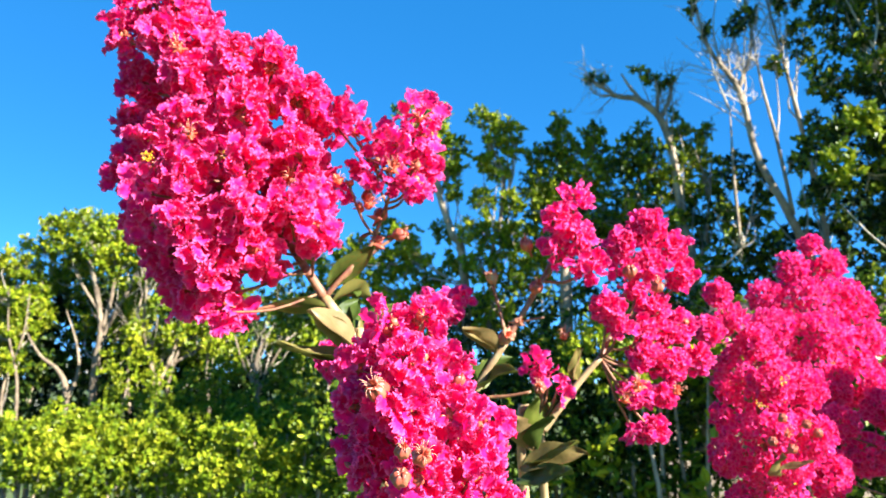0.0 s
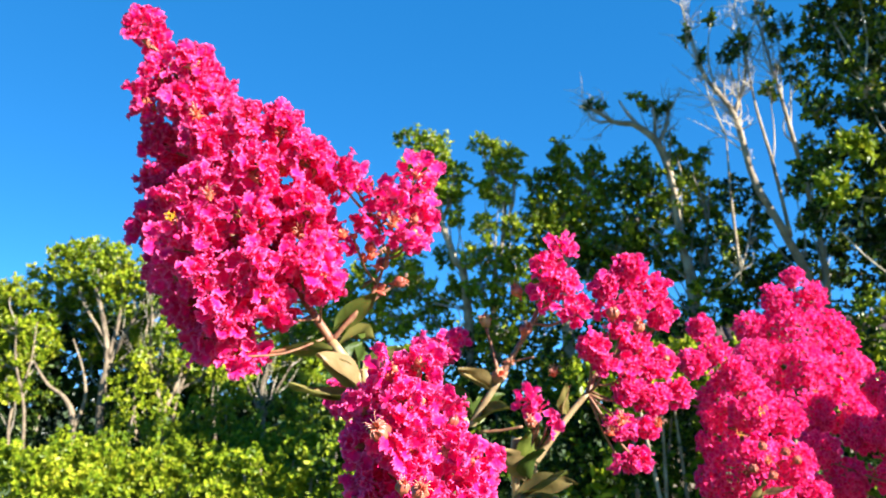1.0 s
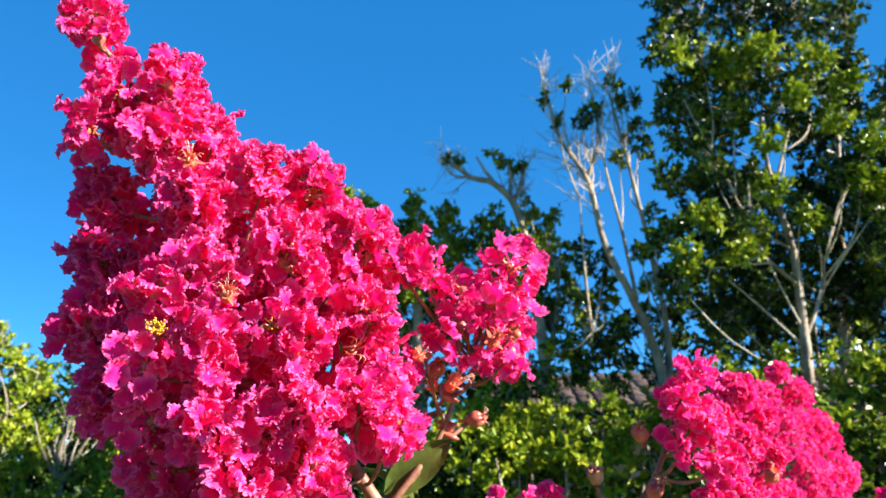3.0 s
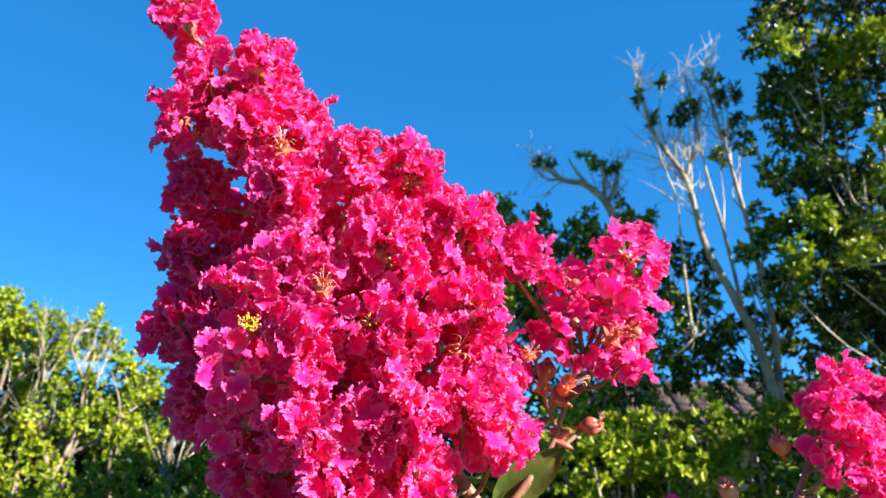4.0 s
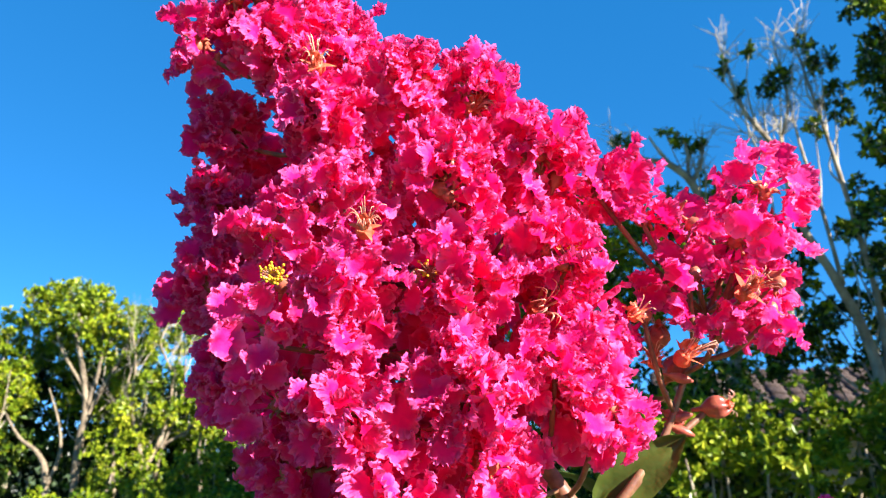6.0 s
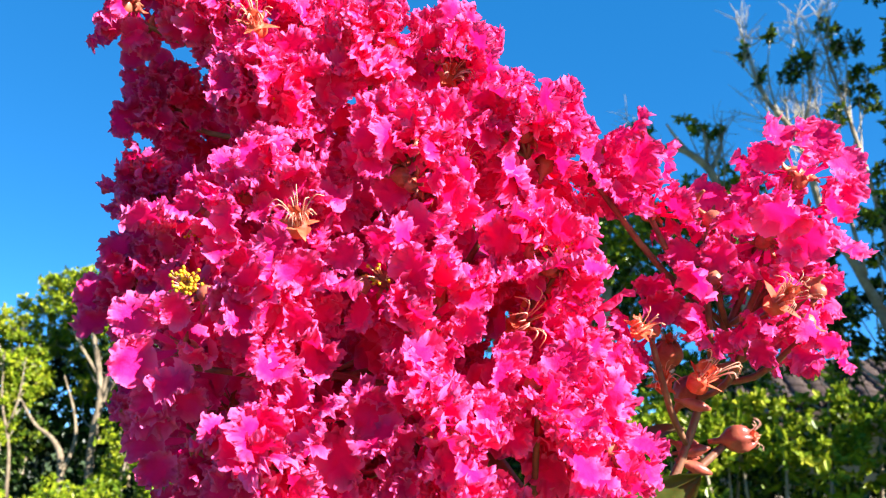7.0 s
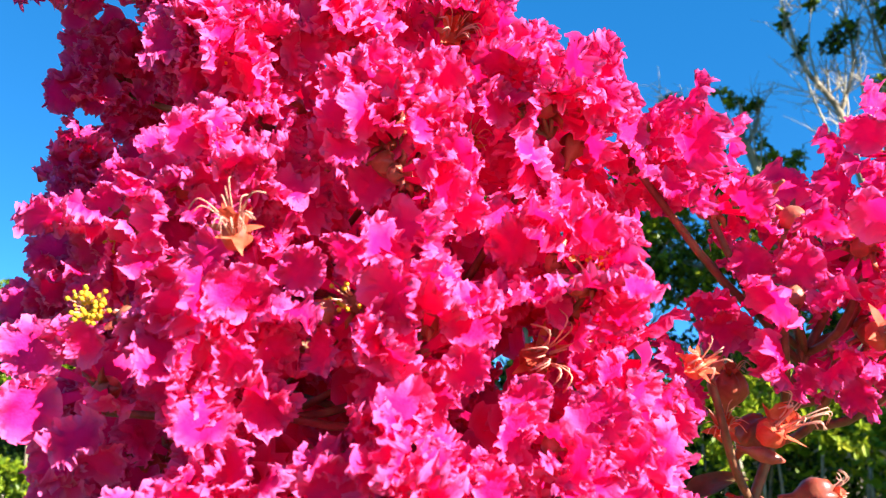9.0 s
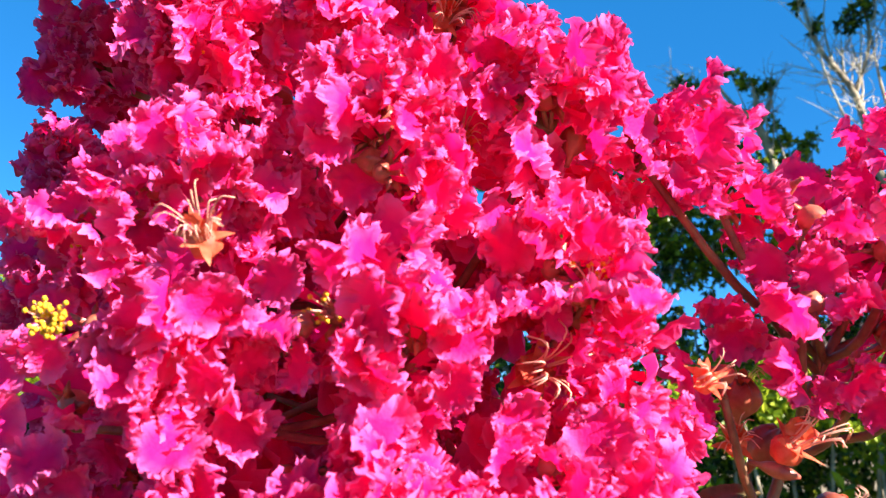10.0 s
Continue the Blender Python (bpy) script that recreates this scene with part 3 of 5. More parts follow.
        j = joints[np.argmin(np.linalg.norm(joints - (hub - (0, 0, 0.40)), axis=1))]
        pieces.append(tube([(*j, 0.0055), (*(0.5 * (j + hub) + rng.normal(size=3) * 0.03 - (0, 0, 0.04)), 0.0042), (*hub, 0.002)], 5, 3))
    tagged(part("twig_mass", mesh_of("twig_mass", *merged(pieces), TWIG), ob), kind="stuff")
    return ob


def bare_twigs(ob, lines, seed, count=8, spread=0.5, length=0.35):
    """Fine leafless twigs that fork from the given lines (x, y, z)."""
    rng = np.random.RandomState(seed)
    at = np.array(ob.location)
    pieces = []
    for line in lines:
        path = smooth_path([(*q[:3], 0.01) for q in line], 8)
        for k in range(count):
            i = rng.randint(2, len(path))
            p = path[i][:3] - at
            d = path[i][:3] - path[i - 1][:3]
            d = d / np.linalg.norm(d) + rng.normal(size=3) * spread + (0, 0, 0.3)
            d /= np.linalg.norm(d)
            L = length * rng.uniform(0.4, 1.2)
            m = p + d * L * 0.5 + rng.normal(size=3) * 0.03
            e = p + d * L + rng.normal(size=3) * 0.05
            pieces.append(tube([(*p, 0.0036), (*m, 0.0024), (*e, 0.001)], 4, 3))
            for _ in range(3):
                e2 = m + (d + rng.normal(size=3) * 0.6) * L * 0.45
                pieces.append(tube([(*m, 0.002), (*(0.5 * (m + e2) + rng.normal(size=3) * 0.015), 0.0014), (*e2, 0.0007)], 4, 2))
    tagged(part("bare_twig_mass", mesh_of("bare_twig_mass", *merged(pieces), TWIG), ob), kind="stuff")


def row_of(a, b, n, r, jitter, seed):
    """n clumps along the line from a to b, unevenly set."""
    rng = np.random.RandomState(seed)
    out = []
    for i in range(n):
        u = (i + rng.uniform(0.2, 0.8)) / n
        q = [a[k] + (b[k] - a[k]) * u + rng.uniform(-1, 1) * jitter[k] for k in range(3)]
        out.append((*q, r * rng.uniform(0.75, 1.25)))
    return out


def hedge(label, clumps, material, seed, tufts=14, leaves=9, length=0.039):
    at = np.array((*clumps[0][:2], 0.0))
    ob = thing("hedge", label, "hedge", "", tuple(at))
    me, tuft, c = leaf_cloud("foliage", [(*(np.array(q[:3]) - at), q[3]) for q in clumps], tufts, leaves, length, material, seed)
    part("foliage", me, ob)
    # sparse lower growth down to the ground
    low, rng = [], np.random.RandomState(seed + 7)
    for q in clumps[::4]:
        for z in np.arange(0.25, q[2] - q[3], 0.42):
            low.append((q[0] - at[0] + rng.uniform(-0.1, 0.1), q[1] - at[1] + rng.uniform(-0.1, 0.1), z, 0.26))
    if low:
        tagged(part("lower_foliage", leaf_cloud("lower_foliage", low, 0.9, 8, 0.07, material, seed + 9)[0], ob), kind="stuff")
    rng = np.random.RandomState(seed + 1)
    for q in clumps:
        h = np.array(q[:3]) - at
        foot = np.array((h[0] + rng.uniform(-0.1, 0.1), h[1] + rng.uniform(-0.05, 0.15), 0.0))
        if rng.rand() < 0.6:
            part("stem", mesh_of("stem", *tube([(*foot, 0.02), (*(0.5 * (foot + h) + rng.normal(size=3) * 0.05), 0.014), (*h, 0.005)], 5, 3), BARK), ob)
    return ob


# ---- ground ----
def ground_sheet():
    xs = np.unique(np.concatenate((np.linspace(-12, 12, 41), [-2500, -400, -80, -30, 30, 80, 400, 2500])))
    ys = np.unique(np.concatenate((np.linspace(-6, 14, 35), [-2500, -400, -60, 30, 80, 400, 2500])))
    verts = [(x, y, 0.02 * noise.noise(Vector((x * 0.6, y * 0.6, 0)))) for y in ys for x in xs]
    w = len(xs)
    faces = [(j * w + i, j * w + i + 1, (j + 1) * w + i + 1, (j + 1) * w + i) for j in range(len(ys) - 1) for i in range(w - 1)]
    tagged(new("ground", mesh_of("ground", verts, faces, GRASS)), "mown green lawn reaching to the horizon", "ground", kind="structure")


ground_sheet()

# ---- trees, from the far corner of the garden round to the near side ----
# far trees with pale forked trunks
tree("pale forked tree with a rounded lime green crown",
     [[(-3.1679, 7, 0, 0.0290), (-3.1815, 7, 1.5302, 0.0363), (-3.1516, 7, 1.9403, 0.0290), (-3.2273, 7, 2.3615, 0.0218), (-3.3804, 7, 2.7941, 0.0097)],
      [(-3.1771, 7, 1.7341, 0.0266), (-3.0807, 7, 2.0436, 0.0218), (-2.9416, 7, 2.3051, 0.0169), (-2.8164, 7, 2.5707, 0.0073)],
      [(-3.1516, 7, 1.9403, 0.0218), (-3.0677, 7, 2.3597, 0.0169), (-3.076, 7, 2.6818, 0.0058)],
      [(-3.1892, 7, 2.1497, 0.0145), (-3.4067, 7, 2.4703, 0.0121), (-3.5528, 7, 2.7962, 0.0048)]],
     [(-3.6647, 6.95, 2.9409, 0.1071), (-3.527, 7, 2.9327, 0.1617), (-3.3409, 7, 2.9689, 0.1619), (-3.1455, 7, 2.8896, 0.1615), (-2.9476, 7, 2.7617, 0.1609), (-3.5103, 7, 2.7412, 0.1501), (-3.2346, 6.9, 2.7479, 0.1587), (-3.0304, 7, 2.5733, 0.1494),
      (-2.8208, 7, 2.6355, 0.1283), (-3.4643, 7.1, 2.5929, 0.1299), (-2.9641, 7.1, 2.424, 0.1400), (-3.6498, 7, 2.7973, 0.0967), (-2.7114, 7, 2.4355, 0.1169), (-3.2418, 7.2, 2.6602, 0.1649), (-3.8006, 7.1, 2.7065, 0.1195), (-4.0306, 7.2, 2.8371, 0.0774), (-2.9084, 7.2, 2.2176, 0.1411), (-3.0519, 7.2, 1.9503, 0.1509), (-3.5296, 7.4, 2.3549, 0.1679), (-3.7744, 7.3, 2.5137, 0.1554),
      (-3.4785, 7.4, 2.0763, 0.1555), (-2.8004, 7.1, 2.8047, 0.0980), (-3.1974, 7.1, 3.0039, 0.0876)],
     GREEN_LIME, 11, 30, 9, 0.045, bark=TAN_BARK)
tree("leaning pale tree with thick low boughs and a lime crown",
     [[(-3.3362, 6.9, 0, 0.0244), (-3.3706, 6.9, 1.2843, 0.0296), (-3.4482, 6.9, 1.5834, 0.0209), (-3.6371, 6.9, 1.7365, 0.0139), (-3.781, 6.9, 1.9418, 0.0070)],
      [(-3.3749, 6.9, 1.3337, 0.0209), (-3.284, 6.9, 1.5816, 0.0157), (-3.3158, 6.9, 1.8345, 0.0104), (-3.436, 6.9, 2.144, 0.0053)],
      [(-3.8034, 6.9, 1.1416, 0.0168), (-3.8333, 6.9, 1.5374, 0.0135), (-3.9471, 6.9, 1.9436, 0.0090), (-3.9795, 6.9, 2.3588, 0.0040)],
      [(-3.9401, 6.9, 1.0943, 0.0146), (-3.9409, 6.9, 1.4887, 0.0112), (-3.8174, 6.9, 1.8911, 0.0078), (-3.7853, 6.9, 2.3042, 0.0034)]],
     [(-4.1318, 7.1, 2.6446, 0.1410), (-3.949, 7.1, 2.555, 0.1406), (-4.303, 7.2, 2.5344, 0.1863), (-4.134, 7.1, 2.2491, 0.1824), (-3.8664, 7, 2.2629, 0.1587), (-3.7806, 7.1, 2.3795, 0.1184), (-4.1568, 7.1, 1.9571, 0.1915), (-3.8817, 7, 1.9901, 0.1470),
      (-4.6167, 7.3, 2.5795, 0.2503), (-4.6214, 7.3, 2.1368, 0.2747), (-3.9104, 6.9, 1.689, 0.1437), (-3.7861, 7.2, 2.1195, 0.1192), (-4.2804, 7, 1.695, 0.2083)],
     GREEN_LIME, 12, 30, 9, 0.045, bark=TAN_BARK)
ob = tree("twiggy grey tree with thin crown",
     [[(-2.404, 6.7, 0, 0.0290), (-2.5079, 6.7, 1.4268, 0.0242), (-2.64, 6.7, 1.9179, 0.0169), (-2.6418, 6.7, 2.3203, 0.0097), (-2.7035, 6.7, 2.6292, 0.0048)],
      [(-2.4276, 6.7, 1.3298, 0.0156), (-2.3589, 6.7, 1.6682, 0.0133), (-2.2434, 6.7, 2.0131, 0.0101), (-2.2274, 6.7, 2.3664, 0.0055)],
      [(-2.7574, 6.8, 1.2332, 0.0172), (-2.7955, 6.8, 1.6253, 0.0140), (-2.7628, 6.8, 2.026, 0.0101), (-2.6861, 6.8, 2.4099, 0.0047)],
      [(-1.9978, 6.6, 1.2342, 0.0156), (-2.0389, 6.6, 1.6628, 0.0125), (-1.9966, 6.6, 2.0033, 0.0086), (-2.0914, 6.6, 2.3024, 0.0047)],
      [(-2.5079, 6.7, 1.4268, 0.0193), (-2.3576, 6.7, 1.8157, 0.0145), (-2.3306, 6.7, 2.2152, 0.0097), (-2.4507, 6.7, 2.5228, 0.0070), (-2.377, 7.0, 2.86, 0.0030)],
      [(-2.4457, 6.7, 1.6203, 0.0145), (-2.1322, 6.7, 1.8132, 0.0121), (-1.9963, 6.7, 2.1105, 0.0073)]],
     [(-2.377, 7.0, 2.86, 0.055), (-2.36, 7.0, 2.77, 0.085), (-2.46, 7.0, 2.66, 0.11), (-2.22, 7.0, 2.62, 0.10), (-2.4987, 6.7, 2.472, 0.0918), (-2.3081, 6.7, 2.2656, 0.1013), (-2.5303, 6.7, 2.167, 0.1011), (-2.1678, 6.7, 2.0122, 0.1307), (-2.3285, 6.6, 1.9088, 0.1284), (-1.9549, 6.6, 1.8558, 0.1381), (-2.6752, 6.6, 1.9127, 0.1186), (-1.971, 6.7, 2.1102, 0.1008),
      (-2.6199, 7, 2.6763, 0.1177), (-2.3726, 7, 2.5655, 0.1386), (-2.1244, 7, 2.4019, 0.1486), (-1.905, 7, 2.2403, 0.1584), (-2.5672, 7, 1.8303, 0.1567), (-2.2478, 7, 1.7239, 0.1561), (-2.8951, 7.1, 2.2082, 0.1499), (-2.8057, 7.1, 2.4763, 0.1294)],
     GREEN_LIME, 13, 30, 9, 0.045, bark=TAN_BARK)
bare_twigs(ob, [[(-2.5079, 6.7, 1.4268), (-2.64, 6.7, 1.9179), (-2.7, 6.7, 2.5774)], [(-2.5079, 6.7, 1.4268), (-2.3248, 6.7, 2.1143), (-2.4507, 6.7, 2.5228)]], 3, 14, 0.35, 0.5)
ob = tree("thin dead-looking tree with pale bare stems",
     [[(-1.4081, 6, 0, 0.0242), (-1.4412, 6, 1.3409, 0.0193), (-1.4704, 6, 1.645, 0.0145), (-1.3978, 6, 1.865, 0.0073)],
      [(-1.4445, 6, 1.4271, 0.0145), (-1.5687, 6, 1.6461, 0.0097), (-1.6453, 6, 1.8678, 0.0058)],
      [(-1.4445, 6, 1.4271, 0.0145), (-1.3454, 6, 1.6436, 0.0097), (-1.2179, 6, 1.863, 0.0048)]],
     [(-1.6263, 6.2, 1.787, 0.0925), (-1.3729, 6.3, 1.8815, 0.1131), (-1.1666, 6.2, 1.9196, 0.1301), (-0.9834, 6.2, 2.0564, 0.1400), (-1.0683, 6.2, 1.6898, 0.1199)],
     GREEN_LIME, 14, 30, 9, 0.045, bark=TAN_BARK)
bare_twigs(ob, [[(-1.4445, 6, 1.4271), (-1.4704, 6, 1.645), (-1.3978, 6, 1.865)]], 5, 10, 0.4, 0.4)

# the line of tall trees in the middle
tree("slender tree with pale trunk and small glossy leaves",
     [[(0.1958, 4.5, 0.0, 0.0400), (0.131, 4.5, 2.0694, 0.028), (0.0568, 4.5, 2.3837, 0.0224), (-0.0206, 4.5, 2.6164, 0.0192), (-0.0676, 4.5, 2.8535, 0.0112), (-0.1477, 4.5, 3.1147, 0.0048)],
      [(-0.0206, 4.5, 2.6164, 0.0128), (0.0451, 4.5, 2.8154, 0.0096), (0.0476, 4.5, 3, 0.0048)]],
     [(-0.2658, 4.5, 3.169, 0.0538), (-0.1475, 4.5, 3.1524, 0.0788), (-0.0403, 4.5, 3.1208, 0.0787), (-0.1839, 4.5, 3.003, 0.0926), (-0.0525, 4.5, 2.9641, 0.1067), (0.0752, 4.5, 2.9439, 0.0781), (0.0098, 4.5, 2.8158, 0.0989), (0.0978, 4.5, 2.7964, 0.0565),
      (0.0605, 4.5, 2.6515, 0.0631), (-0.1345, 4.6, 2.8462, 0.0939), (-0.2435, 4.6, 2.3704, 0.1062), (-0.1733, 4.6, 2.2265, 0.1196), (-0.3491, 4.6, 2.1931, 0.1265), (-0.3136, 4.6, 2.0168, 0.1255), (-0.499, 4.7, 2.0655, 0.1213), (-0.6714, 4.9, 2.2405, 0.1197), (-0.8338, 5, 2.0658, 0.1288), (-0.5489, 4.8, 2.3359, 0.0957), (-0.7032, 4.9, 1.9058, 0.1329), (0.0049, 4.7, 2.441, 0.0797), (0.038, 4.7, 2.2031, 0.1004), (-0.0709, 4.7, 2.0605, 0.1141),
      (-0.911, 5.2, 2.2869, 0.1111), (-1.0607, 5.2, 1.9722, 0.1255), (0.1405, 4.7, 1.9159, 0.1134), (-0.3652, 4.8, 2.465, 0.0814)],
     GREEN_LIME, 21, 40)
tree("slim upright tree in a column of small green leaves",
     [[(0.2849, 4.4, 0.0, 0.0240), (0.2746, 4.4, 2.022, 0.014), (0.3388, 4.4, 2.4304, 0.0125), (0.36, 4.4, 2.7113, 0.0112), (0.2563, 4.4, 3.001, 0.0048)],
      [(0.3406, 4.4, 2.5, 0.0096), (0.423, 4.4, 2.7462, 0.0072), (0.4131, 4.4, 2.999, 0.004)]],
     [(0.2164, 4.4, 3.0932, 0.056), (0.2997, 4.4, 3.0664, 0.0699), (0.4136, 4.4, 3.0172, 0.0698), (0.3242, 4.4, 2.9274, 0.0973), (0.4342, 4.4, 2.8897, 0.0624), (0.2454, 4.4, 2.8201, 0.0692), (0.3368, 4.4, 2.7473, 0.0896), (0.2464, 4.4, 2.5537, 0.0821),
      (0.4001, 4.4, 2.5518, 0.082), (0.1746, 4.4, 2.3804, 0.0814), (0.3099, 4.4, 2.3615, 0.1153), (0.4274, 4.4, 2.3256, 0.1151), (0.2375, 4.4, 2.1571, 0.1277), (0.4379, 4.4, 2.1209, 0.1274), (0.2987, 4.4, 1.9217, 0.1329)],
     GREEN_LIME, 22, 40)
tree("dense tree with glossy leaves between dark and yellow-green",
     [[(0.7001, 4.4, 0.0, 0.0480), (0.7181, 4.4, 2.0168, 0.036), (0.7207, 4.4, 2.4604, 0.024), (0.7029, 4.4, 2.8502, 0.012), (0.7051, 4.4, 3.0683, 0.004)],
      [(0.7207, 4.4, 2.4604, 0.016), (0.8705, 4.4, 2.7405, 0.0112), (0.9177, 4.4, 2.9923, 0.0048)]],
     [(0.7133, 4.4, 3.0976, 0.042), (0.6916, 4.4, 2.9953, 0.0697), (0.9104, 4.4, 2.9851, 0.0696), (0.9395, 4.4, 2.8759, 0.097), (0.7383, 4.4, 2.8677, 0.1178), (0.5819, 4.4, 2.8517, 0.0831), (0.6005, 4.4, 2.7012, 0.117), (0.7992, 4.4, 2.688, 0.1512),
      (0.9889, 4.4, 2.7033, 0.1169), (0.7229, 4.4, 2.5127, 0.1501), (0.9085, 4.4, 2.4755, 0.1498), (0.5373, 4.4, 2.5676, 0.0889), (0.5963, 4.5, 2.4479, 0.1251), (0.8341, 4.5, 2.339, 0.1521), (0.5884, 4.5, 2.237, 0.1377), (1.0413, 4.5, 2.3365, 0.1383)],
     GREEN_BRIGHT, 23, 40)
ob = tree("tree with a bare crooked pale bough above dark leaves",
     [[(1.3368, 4.1, 0.0, 0.0346), (1.3688, 4.1, 1.9748, 0.0322), (1.3219, 4.1, 2.3887, 0.0225), (1.2941, 4.1, 2.7519, 0.0225), (1.235, 4.1, 2.9731, 0.021), (1.112, 4.1, 3.0884, 0.018), (0.9825, 4.1, 3.1145, 0.013), (0.8081, 4.1, 3.239, 0.007)],
      [(1.235, 4.1, 2.9731, 0.0145), (1.2923, 4.1, 3.0929, 0.011), (1.3161, 4.1, 3.197, 0.006)],
      [(1.1434, 4.1, 3.0673, 0.012), (1.0675, 4.1, 3.1655, 0.009), (1.0227, 4.1, 3.2431, 0.005)],
      [(1.3688, 4.1, 1.9748, 0.0161), (1.4616, 4.1, 2.3546, 0.0113), (1.5069, 4.1, 2.7157, 0.0049)],
      [(1.2199, 4.1, 2.9905, 0.013), (1.2239, 4.1, 3.1459, 0.009), (1.2045, 4.1, 3.2511, 0.005)]],
     [(1.1766, 4.1, 3.227, 0.0462), (1.2485, 4.1, 3.17, 0.0395), (1.1129, 4.1, 3.263, 0.0297), (1.3057, 4.1, 3.1902, 0.0263), (0.9183, 4.1, 3.2025, 0.0231), (0.84, 4.1, 3.2176, 0.0198), (1.1337, 4.2, 2.8878, 0.093), (1.0658, 4.2, 2.7508, 0.1056),
      (1.1941, 4.2, 2.6978, 0.1251), (1.4066, 4.2, 2.9016, 0.0863), (1.5366, 4.2, 2.9521, 0.0466), (1.4555, 4.2, 2.7629, 0.099), (1.3169, 4.2, 2.5775, 0.1178), (1.1178, 4.2, 2.5296, 0.1306), (1.5155, 4.2, 2.6088, 0.0786), (1.4358, 4.2, 2.4253, 0.0845),
      (1.0348, 4.3, 2.4011, 0.1262), (1.2336, 4.3, 2.3987, 0.1195), (1.3257, 4.3, 2.2964, 0.1123), (1.5261, 4.3, 2.3276, 0.086), (1.3333, 4.15, 3.0069, 0.033), (1.3463, 4.1, 2.7178, 0.0515), (1.2472, 4.1, 2.8199, 0.0453), (1.4111, 4.1, 2.5181, 0.0574), (1.2905, 4.05, 2.3783, 0.0564), (1.5887, 4.2, 2.5069, 0.0522)],
     GREEN_BRIGHT, 24, 40)
bare_twigs(ob, [[(1.112, 4.1, 3.0884), (0.9825, 4.1, 3.1145), (0.8081, 4.1, 3.239)], [(1.235, 4.1, 2.9731), (1.3161, 4.1, 3.197)]], 6, 14, 0.5, 0.16)

# the bare-stemmed tree and its leafy neighbours on the near side
ob = tree("tall half-bare tree with long pale leaning stems",
     [[(1.9209, 3.8, 0.0, 0.0408), (1.9138, 3.8, 1.6494, 0.0306), (1.8869, 3.8, 2.0505, 0.0245), (1.7626, 3.8, 2.3943, 0.0204), (1.6399, 3.8, 2.6569, 0.0177), (1.5677, 3.8, 3.0223, 0.015), (1.4202, 3.8, 3.2694, 0.0095), (1.344, 3.8, 3.6066, 0.0041)],
      [(1.9344, 3.8, 1.7054, 0.0204), (1.9612, 3.8, 2.197, 0.0163), (1.9163, 3.8, 2.5913, 0.0136), (1.847, 3.8, 3.0185, 0.0109), (1.7834, 3.8, 3.3639, 0.0068), (1.7315, 3.8, 3.6351, 0.0034)],
      [(1.802, 3.8, 2.3485, 0.0109), (1.7475, 3.8, 2.7493, 0.0088), (1.6877, 3.8, 3.0692, 0.0068), (1.6568, 3.8, 3.3991, 0.0034)],
      [(1.5677, 3.8, 3.0223, 0.0095), (1.6538, 3.8, 3.2992, 0.0068), (1.622, 3.8, 3.6367, 0.0034)],
      [(1.5217, 3.8, 2.1726, 0.0095), (1.5098, 3.8, 2.5348, 0.0075), (1.5125, 3.8, 2.9107, 0.0034)]],
     [(1.3537, 3.8, 3.4876, 0.0365), (1.4128, 3.8, 3.3692, 0.0363), (1.5518, 3.8, 3.3672, 0.0484), (1.6295, 3.8, 3.4398, 0.0565), (1.4864, 3.8, 3.5875, 0.0326), (1.8541, 3.8, 3.5141, 0.0729), (1.8979, 3.8, 3.3356, 0.0724), (1.9299, 3.8, 3.2292, 0.0560),
      (1.7768, 3.8, 3.6174, 0.0489), (1.7686, 3.8, 3.1494, 0.0558), (1.5639, 3.9, 2.5611, 0.0671), (1.4871, 3.9, 2.3746, 0.0907), (1.6349, 3.9, 2.3419, 0.0784), (1.8437, 3.8, 2.6077, 0.0597), (1.5338, 3.9, 2.2205, 0.0960), (1.6804, 3.9, 2.1883, 0.0958),
      (1.6733, 3.9, 2.5913, 0.0550), (1.409, 4, 2.1161, 0.0917), (1.5229, 4, 2.0225, 0.1034), (1.7173, 4, 2.4736, 0.0684), (1.8328, 4, 2.2352, 0.0799), (2.0024, 4, 2.4701, 0.0684), (2.0501, 4, 2.6793, 0.0565), (1.9467, 4, 2.2965, 0.0740), (2.1043, 4, 2.549, 0.0686), (1.6529, 4.1, 2.7305, 0.0580), (1.5523, 4.1, 2.6817, 0.0514), (2.0215, 4, 2.1397, 0.0856),
      (1.843, 4.1, 2.0631, 0.0936), (2.1191, 4, 2.3258, 0.0741), (1.6933, 4.1, 2.1279, 0.0877), (1.3172, 4, 1.9215, 0.0729), (1.5526, 4, 1.9893, 0.0734), (1.6912, 3.9, 1.9099, 0.0766), (1.9256, 3.9, 1.9897, 0.0827), (2.0191, 3.9, 1.8803, 0.0821), (1.1789, 4.1, 1.8889, 0.0688), (1.9433, 3.8, 2.8413, 0.0483)],
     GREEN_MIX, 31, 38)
bare_twigs(ob, [[(1.5677, 3.8, 3.0223), (1.4202, 3.8, 3.2694), (1.344, 3.8, 3.6066)], [(1.5677, 3.8, 3.0223), (1.6538, 3.8, 3.2992), (1.622, 3.8, 3.6367)], [(1.847, 3.8, 3.0185), (1.7315, 3.8, 3.6351)],
     [(1.6399, 3.8, 2.6569), (1.5677, 3.8, 3.0223), (1.433, 3.8, 3.2362)]], 7, 20, 0.5, 0.22)
